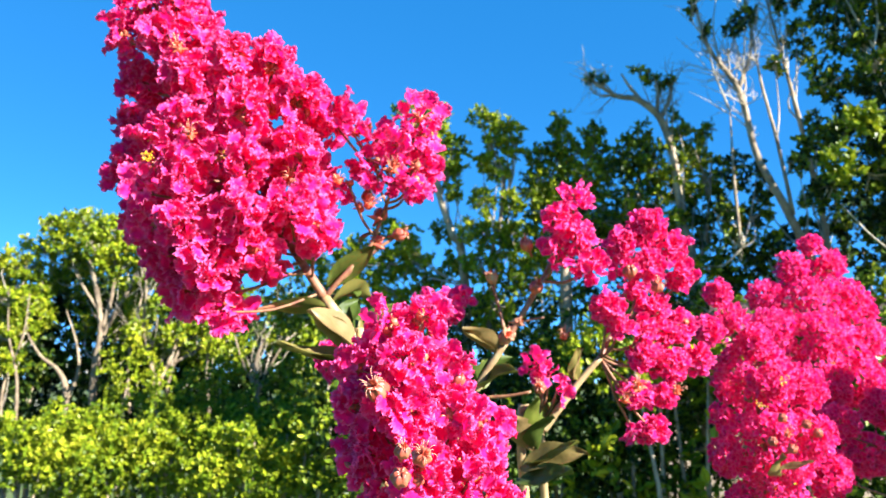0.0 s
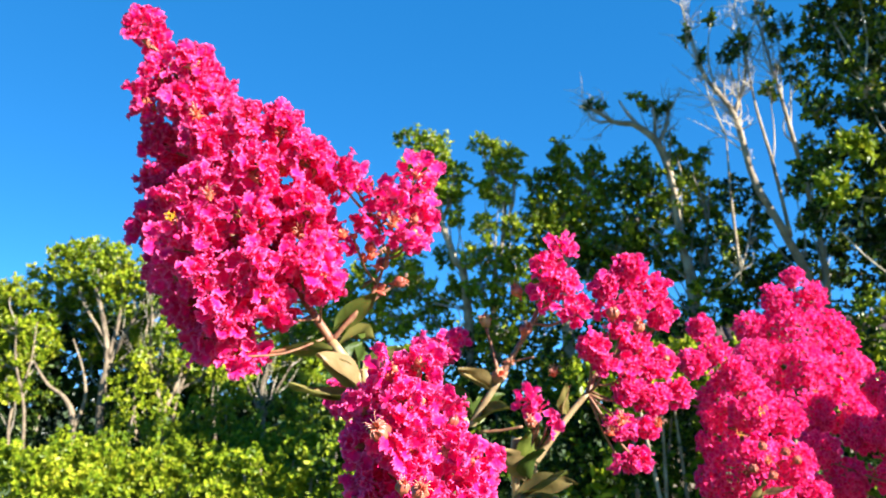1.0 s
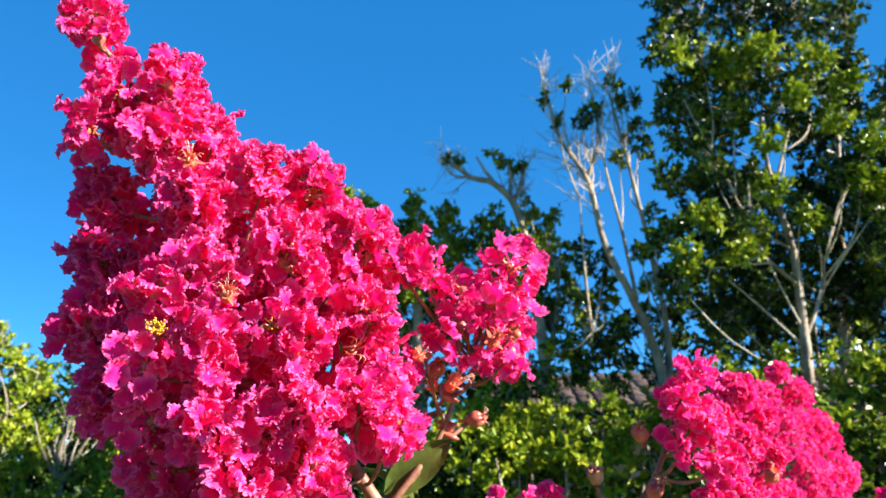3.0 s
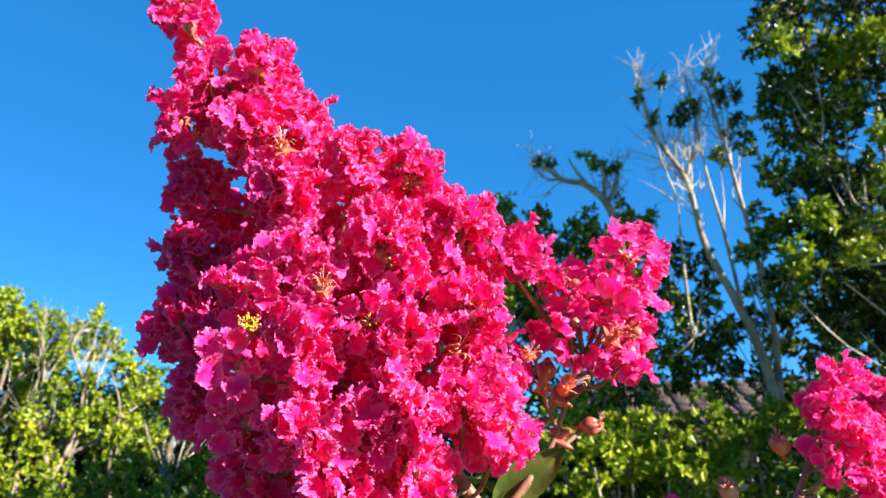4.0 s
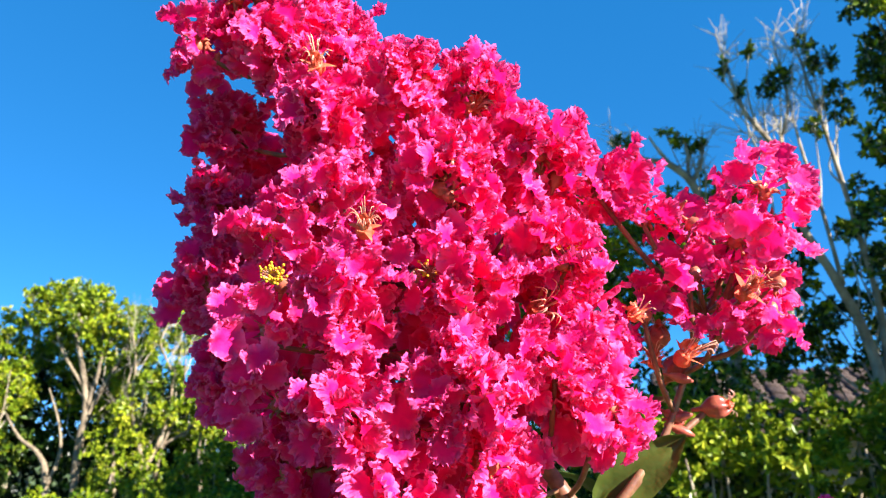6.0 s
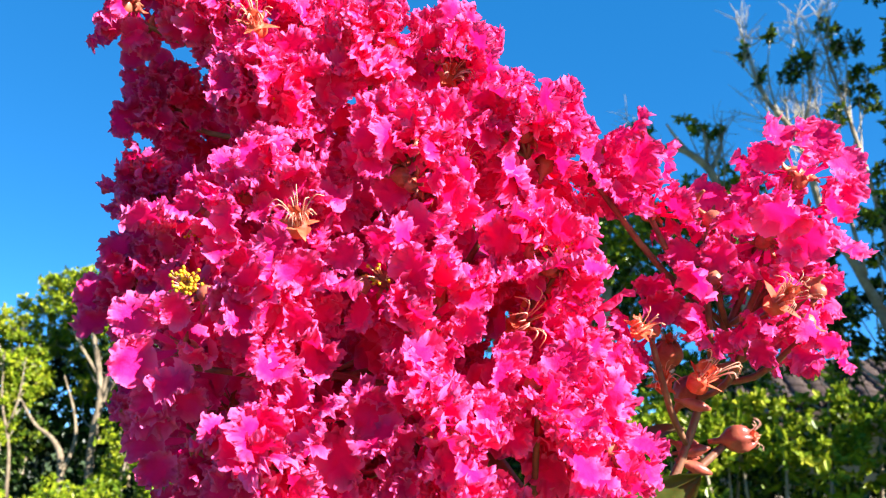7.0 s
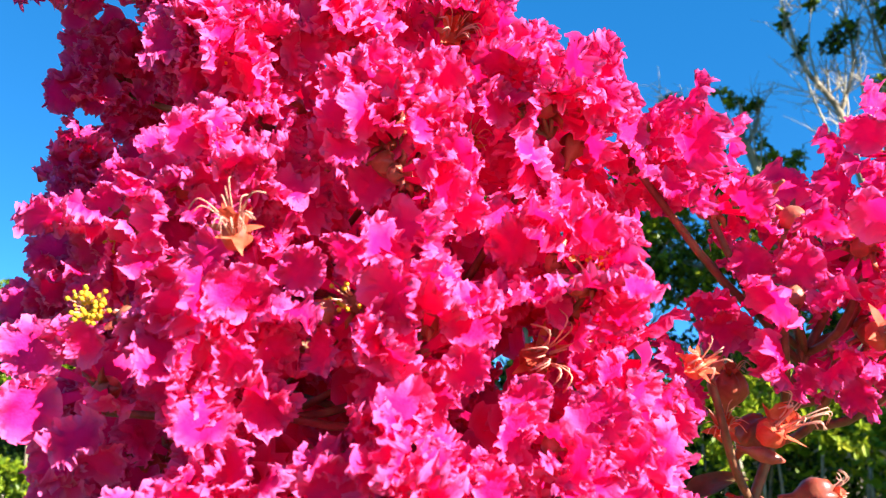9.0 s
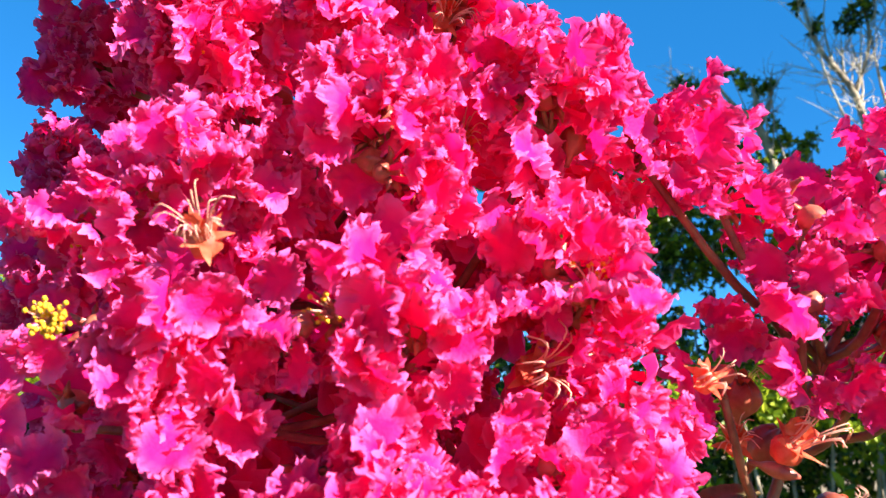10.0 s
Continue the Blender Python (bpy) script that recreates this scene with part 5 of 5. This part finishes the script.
spent(ob, off, (-0.126, 0.600, 1.665), (0.5, -1, 0.1), 1.25, 2)
spent(ob, off, (-0.150, 0.618, 1.766), (0.3, -1, 0.0), 1.0, 3)
spent(ob, off, (-0.196, 0.562, 1.690), (0.1, -1, 0.5), 1.0, 4)
spent(ob, off, (-0.145, 0.612, 1.7265), (0.0, -1, 0.2), 0.9, 5)
spent(ob, off, (-0.0855, 0.600, 1.663), (0.2, -1, 0.3), 0.85, 6)
add(ob, off, "bud", BUDS[1], (-0.165, 0.603, 1.691), (0.1, -0.8, 0.6), 0.0, 0.8, "pale tan swollen bud")
add(ob, off, "bud", BUDS[2], (-0.154, 0.606, 1.725), (-0.3, -0.9, 0.3), 0.0, 0.75, "pale tan swollen bud")
add(ob, off, "bud", SLIM[0], (-0.1845, 0.592, 1.640), (0.2, -0.9, 0.2), 0.0, 1.0, "small pointed green bud")
add(ob, off, "bud", BUDS[0], (-0.2825, 0.616, 1.861), (-0.3, -0.1, 1), 0.0, 0.7, "reddish cup under the top flower")
add(ob, off, "stamen_tuft", YOLK, (-0.2315, 0.5735, 1.673), (0.1, -1, 0.15), 0, 1.0, "dense tuft of yellow stamens")
add(ob, off, "stamen_tuft", STAMENS[1], (-0.2335, 0.578, 1.6740), (-0.3, -1, 0.1), 1, 0.7, "loose yellow stamens")
leaf_at(ob, off, (-0.0717, 0.64, 1.5286), (-0.1011, 0.6, 1.5602), 0, -60)
leaf_at(ob, off, (-0.0736, 0.64, 1.5174), (-0.1326, 0.6, 1.5234), 1, -15)
leaf_at(ob, off, (-0.0751, 0.65, 1.5383), (-0.0747, 0.68, 1.5735), 2, 50)
leaf_at(ob, off, (-0.0707, 0.65, 1.5268), (-0.0396, 0.64, 1.5667), 0, 60)
leaf_at(ob, off, (-0.0957, 0.64, 1.563), (-0.1496, 0.64, 1.5583), 1, 30)
leaf_at(ob, off, (-0.0947, 0.65, 1.5701), (-0.0737, 0.7, 1.5911), 2, -20)
leaf_at(ob, off, (-0.0998, 0.645, 1.5815), (-0.0563, 0.64, 1.6127), 1, 75)
leaf_at(ob, off, (-0.0762, 0.67, 1.5754), (-0.1027, 0.7, 1.601), 0, 20)
leaf_at(ob, off, (-0.0801, 0.645, 1.5268), (-0.1048, 0.62, 1.5604), 0, 25)
leaf_at(ob, off, (-0.0884, 0.65, 1.5477), (-0.074, 0.66, 1.5746), 2, 55)
leaf_at(ob, off, (-0.078, 0.645, 1.5217), (-0.1142, 0.61, 1.5188), 1, -35)
leaf_at(ob, off, (-0.0736, 0.66, 1.5385), (-0.0439, 0.66, 1.5699), 0, -40)
leaf_at(ob, off, (-0.0696, 0.655, 1.5114), (-0.0653, 0.64, 1.551), 1, 60)

# the front panicle, lower down
LOW = []
LOW += [(-0.0336, 0.48, 1.536, 0.0129), (-0.0141, 0.485, 1.5418, 0.013), (-0.0516, 0.485, 1.5113, 0.0158), (-0.0237, 0.465, 1.5126, 0.0179), (0.0004, 0.475, 1.5076, 0.0154), (-0.0529, 0.485, 1.4867, 0.0163), (-0.0232, 0.46, 1.4841, 0.0202)]
LOW += [(0.0055, 0.47, 1.4804, 0.0185), (0.0248, 0.48, 1.4732, 0.0133), (-0.0466, 0.48, 1.4579, 0.0181), (-0.0145, 0.455, 1.4537, 0.0204), (0.0173, 0.47, 1.4506, 0.0183), (-0.032, 0.475, 1.4287, 0.019), (0.002, 0.465, 1.4238, 0.0206), (0.0295, 0.48, 1.4263, 0.0151)]
LOW += [(-0.0149, 0.48, 1.397, 0.019), (0.0156, 0.48, 1.3954, 0.017)]
ob, off = flowering_branch("bushy magenta pink panicle, lower than the rest",
    [(0.08, 0.80, 0.0, 0.009), (0.06, 0.66, 0.6, 0.007), (0.04, 0.54, 1.15, 0.0055), (-0.0049, 0.505, 1.3598, 0.005)],
    [(-0.0049, 0.505, 1.3598, 0.0045), (-0.0087, 0.505, 1.4207, 0.0035), (-0.0183, 0.51, 1.4842, 0.0025), (-0.0312, 0.5, 1.5319, 0.0014)], LOW, 0.0160, True, 102, True, 0.88)
swollen(ob, off, 1, (-0.0379, 0.448, 1.4958), (-0.3, -0.8, 0.4), 1.25, "swollen salmon pink bud")
swollen(ob, off, 0, (-0.0216, 0.415, 1.4636), (0.2, -0.7, 0.7), 0.80, "swollen reddish bud")
swollen(ob, off, 2, (-0.0119, 0.426, 1.4600), (0.2, -0.8, 0.4), 1.0, "swollen salmon pink bud")
add(ob, off, "bud", BUDS[1], (-0.0230, 0.424, 1.4490), (0.1, -0.7, 0.6), 0, 1.0, "swollen salmon pink bud")
leaf_at(ob, off, (-0.0505, 0.5, 1.46), (-0.0806, 0.5, 1.4555), 0, 20)

# a small spray behind it
ob, off = flowering_branch("small magenta flower spray between the larger panicles",
    [(0.14, 0.88, 0.0, 0.008), (0.08, 0.80, 0.8, 0.006), (-0.0072, 0.7, 1.4359, 0.004), (-0.0017, 0.68, 1.5213, 0.003)],
    [(-0.0017, 0.68, 1.5213, 0.0026), (-0.0003, 0.675, 1.5479, 0.002), (0.0081, 0.67, 1.5718, 0.0014)], [(-0.012, 0.67, 1.5682, 0.0109), (0.0054, 0.665, 1.5676, 0.0129), (0.0173, 0.665, 1.5729, 0.0086), (-0.0002, 0.67, 1.5573, 0.0119)], 0.0145, False, 103, False, 0.70, (), True)
leaf_at(ob, off, (0.0273, 0.66, 1.5104), (-0.0075, 0.63, 1.5308), 1, 30)
ob, off = flowering_branch("small magenta flower spray close behind the main stem",
    [(0.06, 0.95, 0.0, 0.008), (0.04, 0.9, 0.8, 0.006), (-0.0927, 0.8, 1.4434, 0.004), (-0.0964, 0.76, 1.5063, 0.003)],
    [(-0.0964, 0.76, 1.5063, 0.0026), (-0.0985, 0.75, 1.5214, 0.002), (-0.0984, 0.75, 1.5451, 0.0014)], [(-0.1081, 0.75, 1.5314, 0.0108), (-0.0887, 0.75, 1.5398, 0.0119), (-0.0815, 0.75, 1.5251, 0.0099), (-0.1105, 0.75, 1.5175, 0.0097)], 0.0145, False, 104, False, 0.70, (), True)

# the middle shoot with dry capsules
MID = []
MID += [(0.1113, 0.62, 1.6518, 0.0124), (0.0967, 0.62, 1.6361, 0.0134), (0.1109, 0.615, 1.6246, 0.0143), (0.0957, 0.62, 1.6101, 0.0113), (0.1183, 0.615, 1.5948, 0.0122)]
ob, off = flowering_branch("narrow pink flower spike with buds and dry capsules",
    [(0.16, 0.88, 0.0, 0.009), (0.10, 0.80, 0.8, 0.007), (0.0107, 0.66, 1.4449, 0.0042), (0.0289, 0.65, 1.495, 0.0036), (0.0529, 0.645, 1.5333, 0.003)],
    [(0.0529, 0.645, 1.5333, 0.0028), (0.0727, 0.645, 1.5655, 0.0024), (0.0888, 0.64, 1.594, 0.002), (0.1066, 0.635, 1.6388, 0.0012)], MID, 0.0145, False, 105, False, 0.72, (), True)
swollen(ob, off, 0, (0.0711, 0.63, 1.6139), (-0.3, -0.4, 0.8), 1.00, "swollen salmon pink bud")
swollen(ob, off, 1, (0.0777, 0.63, 1.578), (0.3, -0.4, 0.6), 1.00, "swollen salmon pink bud")
for p, d, s, k in (((0.0419, 0.642, 1.5874), (-0.2, -0.3, 1), 1.0, 0), ((0.0515, 0.64, 1.5364), (0.4, -0.5, 0.4), 1.1, 1), ((0.0626, 0.645, 1.5509), (0.8, -0.3, 0.1), 0.7, 2)):
    w = add(ob, off, "seed_capsule", CAPSULES[k], p, d, 0, s, "dry brown seed capsule")
    part("filament_tuft", CURLS[k], w, Matrix.Diagonal((0.7, 0.7, 0.6, 1)))
    part("shrivelled_petal", SHREDS, w, Matrix.Rotation(k, 4, "Z") @ Matrix.Diagonal((0.8, 0.8, 0.8, 1)), "dry tan petal shreds")
loc = lambda q: (*(np.array(q[:3]) - off), q[3])
part("side_stalk", mesh_of("side_stalk", *tube([loc((0.052, 0.645, 1.5433, 0.0018)), loc((0.0483, 0.645, 1.5615, 0.0015)), loc((0.0423, 0.642, 1.5822, 0.0013))], 7, 4), STALK), ob)
part("side_stalk", mesh_of("side_stalk", *tube([loc((0.052, 0.645, 1.5433, 0.0014)), loc((0.0679, 0.645, 1.5509, 0.0012)), loc((0.0859, 0.642, 1.5546, 0.001))], 7, 4), STALK), ob)
part("side_stalk", mesh_of("side_stalk", *tube([loc((0.0356, 0.655, 1.4874, 0.0016)), loc((0.0561, 0.65, 1.4889, 0.0014)), loc((0.0738, 0.645, 1.4923, 0.0012))], 7, 4), STALK), ob)
leaf_at(ob, off, (0.0453, 0.645, 1.5254), (0.0163, 0.62, 1.5481), 0, 20)
leaf_at(ob, off, (0.0295, 0.65, 1.5028), (-0.0092, 0.63, 1.5328), 1, 35)
leaf_at(ob, off, (0.0284, 0.65, 1.4962), (0.0515, 0.66, 1.5257), 2, -50)
leaf_at(ob, off, (0.0316, 0.655, 1.494), (0.038, 0.67, 1.5207), 0, 70)
leaf_at(ob, off, (0.0439, 0.645, 1.5277), (0.0197, 0.62, 1.5443), 0, -50)
leaf_at(ob, off, (0.0331, 0.65, 1.496), (0.0526, 0.62, 1.5161), 2, 40)

# the spray to its side, on a pale arching stem
SIDE = []
SIDE += [(0.1933, 0.7, 1.6438, 0.0207), (0.2123, 0.7, 1.6261, 0.0195), (0.1672, 0.69, 1.6251, 0.0147), (0.1916, 0.69, 1.6078, 0.0191), (0.2217, 0.7, 1.5973, 0.0148), (0.1452, 0.67, 1.5648, 0.0163), (0.1564, 0.67, 1.5513, 0.0119)]
SIDE += [(0.178, 0.69, 1.585, 0.0125), (0.206, 0.70, 1.546, 0.014), (0.184, 0.69, 1.546, 0.0125), (0.168, 0.685, 1.603, 0.011), (0.2, 0.7, 1.49, 0.013)]
SIDE += [(0.1972, 0.7, 1.5692, 0.0158), (0.2186, 0.71, 1.5528, 0.0194), (0.181, 0.69, 1.5248, 0.0165), (0.2052, 0.7, 1.5193, 0.0212), (0.2336, 0.71, 1.5246, 0.0158), (0.1735, 0.69, 1.4901, 0.0131), (0.1904, 0.7, 1.4602, 0.0142), (0.1738, 0.7, 1.4578, 0.0099)]
ob, off = flowering_branch("loose pink flower spray on a pale arching stem",
    [(0.20, 0.90, 0.0, 0.009), (0.14, 0.84, 0.8, 0.007), (0.0709, 0.7, 1.4248, 0.0044), (0.0907, 0.69, 1.4594, 0.0038), (0.1188, 0.69, 1.496, 0.0032), (0.142, 0.69, 1.5219, 0.0028)],
    [(0.142, 0.69, 1.5219, 0.0026), (0.1565, 0.7, 1.5446, 0.0022), (0.1834, 0.715, 1.5648, 0.002), (0.1953, 0.72, 1.5999, 0.0016), (0.2004, 0.72, 1.6352, 0.001)], SIDE, 0.0150, False, 106, False, 0.68, (), True, 0.0165)
swollen(ob, off, 0, (0.1882, 0.66, 1.5823), (0.1, -0.6, 0.5), 1.00, "swollen salmon pink bud")
add(ob, off, "bud", BUDS[2], (0.1648, 0.66, 1.596), (-0.1, -0.6, 0.5), 0, 1.1)
for p, s, k in (((0.166, 0.655, 1.4962), 1.1, 0), ((0.1561, 0.66, 1.486), 0.9, 1), ((0.1095, 0.685, 1.5417), 0.9, 2), ((0.2036, 0.67, 1.4929), 0.9, 3)):
    spent(ob, off, p, (0.0, -0.8, 0.5), s, k)
leaf_at(ob, off, (0.1173, 0.69, 1.5013), (0.1214, 0.68, 1.5306), 0, 70)
leaf_at(ob, off, (0.0792, 0.69, 1.4412), (0.0534, 0.66, 1.4764), 0, 30)
leaf_at(ob, off, (0.0825, 0.69, 1.4422), (0.0868, 0.66, 1.4781), 2, 30)
leaf_at(ob, off, (0.0724, 0.69, 1.4289), (0.1177, 0.66, 1.4456), 1, 25)
leaf_at(ob, off, (0.1218, 0.69, 1.5019), (0.1157, 0.67, 1.5319), 0, 60)
leaf_at(ob, off, (0.0873, 0.69, 1.4562), (0.072, 0.66, 1.4903), 2, 70)
leaf_at(ob, off, (0.086, 0.69, 1.451), (0.0948, 0.7, 1.4862), 2, -60)
leaf_at(ob, off, (0.0679, 0.69, 1.4249), (0.1194, 0.66, 1.446), 0, 40)
leaf_at(ob, off, (0.0637, 0.68, 1.4169), (0.106, 0.62, 1.4241), 1, 30)
ob, off = flowering_branch("tiny pink flower tuft low on the shrub",
    [(0.17, 0.92, 0.0, 0.007), (0.14, 0.86, 0.8, 0.006), (0.0923, 0.72, 1.4116, 0.0036), (0.0893, 0.7, 1.4666, 0.0028)],
    [(0.0893, 0.7, 1.4666, 0.0024), (0.0889, 0.69, 1.4883, 0.0018), (0.0873, 0.685, 1.5044, 0.001)], [(0.0838, 0.685, 1.514, 0.0087), (0.0944, 0.685, 1.5053, 0.0087), (0.1011, 0.685, 1.4947, 0.0076)], 0.0145, False, 107, False, 0.75)
swollen(ob, off, 0, (0.0832, 0.66, 1.4954), (-0.2, -0.8, 0.3), 1.00, "swollen reddish bud")

# the broad panicle further back
FAR = [(0.5478, 1.12, 1.6066, 0.0613), (0.5476, 1.1, 1.5287, 0.0722)]
FAR += [(0.5416, 1.1, 1.6992, 0.0193), (0.5147, 1.1, 1.666, 0.0279), (0.5643, 1.1, 1.6672, 0.0296), (0.4716, 1.1, 1.623, 0.0311), (0.5181, 1.08, 1.6162, 0.0373), (0.5835, 1.1, 1.6217, 0.0345), (0.6168, 1.11, 1.605, 0.0226)]
FAR += [(0.4592, 1.06, 1.5696, 0.038), (0.5156, 1.05, 1.5603, 0.0425), (0.5879, 1.08, 1.5609, 0.0386), (0.6316, 1.1, 1.5572, 0.0205), (0.5083, 1.04, 1.4965, 0.0449), (0.5747, 1.06, 1.4995, 0.0408), (0.6201, 1.08, 1.4827, 0.0331)]
ob, off = flowering_branch("broad cone-shaped magenta panicle further back",
    [(0.50, 1.25, 0.0, 0.010), (0.55, 1.22, 0.7, 0.008), (0.5336, 1.14, 1.3052, 0.006), (0.543, 1.13, 1.4365, 0.005)],
    [(0.543, 1.13, 1.4365, 0.0045), (0.554, 1.14, 1.5381, 0.003), (0.5527, 1.12, 1.6952, 0.0015)], FAR, 0.0196, False, 108, False, 0.70, (), False, 0.0185)
NEAR = [(0.3614, 0.9, 1.5062, 0.049), (0.3755, 0.9, 1.4318, 0.0586)]
NEAR += [(0.3139, 0.86, 1.6008, 0.0178), (0.3005, 0.86, 1.5602, 0.0204), (0.3302, 0.87, 1.5741, 0.0207), (0.3539, 0.87, 1.5466, 0.0247), (0.3271, 0.86, 1.5133, 0.0269), (0.3642, 0.855, 1.4998, 0.0307), (0.4065, 0.87, 1.4926, 0.0271), (0.3213, 0.87, 1.4672, 0.0256)]
NEAR += [(0.3619, 0.86, 1.4543, 0.0319), (0.4116, 0.87, 1.4435, 0.0308), (0.3196, 0.87, 1.4219, 0.0266), (0.3676, 0.87, 1.4024, 0.0332), (0.4316, 0.88, 1.4006, 0.0295), (0.3414, 0.88, 1.3633, 0.0332), (0.3938, 0.88, 1.3565, 0.0332)]
NEAR = [set_back(b, 0.045, (-0.02, -0.05, 1.517)) if (b[0] < 0.345 and b[2] < 1.53) or b[2] < 1.41 else b for b in NEAR]
ob, off = flowering_branch("full magenta panicle with one flower showing yellow stamens",
    [(0.36, 1.05, 0.0, 0.010), (0.37, 1.0, 0.7, 0.008), (0.3691, 0.92, 1.2794, 0.006), (0.3714, 0.91, 1.3454, 0.005)],
    [(0.3714, 0.91, 1.3454, 0.0045), (0.3742, 0.91, 1.4513, 0.003), (0.3394, 0.9, 1.562, 0.0015)], NEAR, 0.0160, False, 109, False, 0.62, (), False, 0.0165)
add(ob, off, "stamen_tuft", STAMENS[2], (0.3522, 0.8, 1.5016), (0, -1, 0.1), 0, 1.3, "tuft of yellow stamens")
add(ob, off, "stamen_tuft", STAMENS[0], (0.3262, 0.8, 1.4775), (0, -1, 0.1), 0, 1.0, "tuft of yellow stamens")
for k, (p, d) in enumerate((((0.357, 0.815, 1.463), (0.1, -0.8, 0.5)), ((0.386, 0.825, 1.456), (0.3, -0.8, 0.3)), ((0.345, 0.815, 1.439), (-0.3, -0.8, 0.4)), ((0.372, 0.83, 1.430), (0.2, -0.8, 0.5)), ((0.405, 0.84, 1.446), (0.4, -0.7, 0.5)))):
    add(ob, off, "bud", BUDS[k % 3], p, d, k, 0.9, "pale salmon bud")
spent(ob, off, (0.364, 0.82, 1.447), (0.0, -0.9, 0.4), 0.9, 2)
leaf_at(ob, off, (0.3590, 0.84, 1.4080), (0.3900, 0.82, 1.4150), 1, 20)
leaf_at(ob, off, (0.3650, 0.85, 1.4000), (0.3500, 0.82, 1.4280), 2, 60)

# the shoot at the side of the path
EDGE = []
EDGE += [(0.6239, 0.85, 1.577, 0.0282), (0.5677, 0.85, 1.5484, 0.0276), (0.5993, 0.84, 1.5235, 0.0343), (0.5355, 0.85, 1.5067, 0.0271), (0.5061, 0.85, 1.476, 0.0227), (0.5517, 0.83, 1.4745, 0.0344), (0.6526, 0.85, 1.5482, 0.0353), (0.6569, 0.85, 1.4866, 0.0419)]
EDGE += [(0.5218, 0.85, 1.4304, 0.0332), (0.5922, 0.85, 1.4187, 0.0378), (0.6812, 0.86, 1.4305, 0.0392)]
EDGE = [set_back(b, 0.09, (-0.02, -0.05, 1.517)) if b[0] < 0.57 else b for b in EDGE]
EDGE += [(0.489, 0.96, 1.449, 0.028), (0.521, 0.96, 1.413, 0.031), (0.458, 0.94, 1.402, 0.028), (0.555, 0.98, 1.468, 0.028), (0.59, 0.98, 1.527, 0.026)]
ob, off = flowering_branch("magenta panicle at the outer side of the shrub",
    [(0.62, 1.0, 0.0, 0.009), (0.63, 0.95, 0.7, 0.007), (0.6223, 0.89, 1.3321, 0.005)],
    [(0.6223, 0.89, 1.3321, 0.0045), (0.6336, 0.89, 1.4308, 0.003), (0.6576, 0.88, 1.5554, 0.0015)], EDGE, 0.0185, False, 110, False, 0.70, (), False, 0.0175)
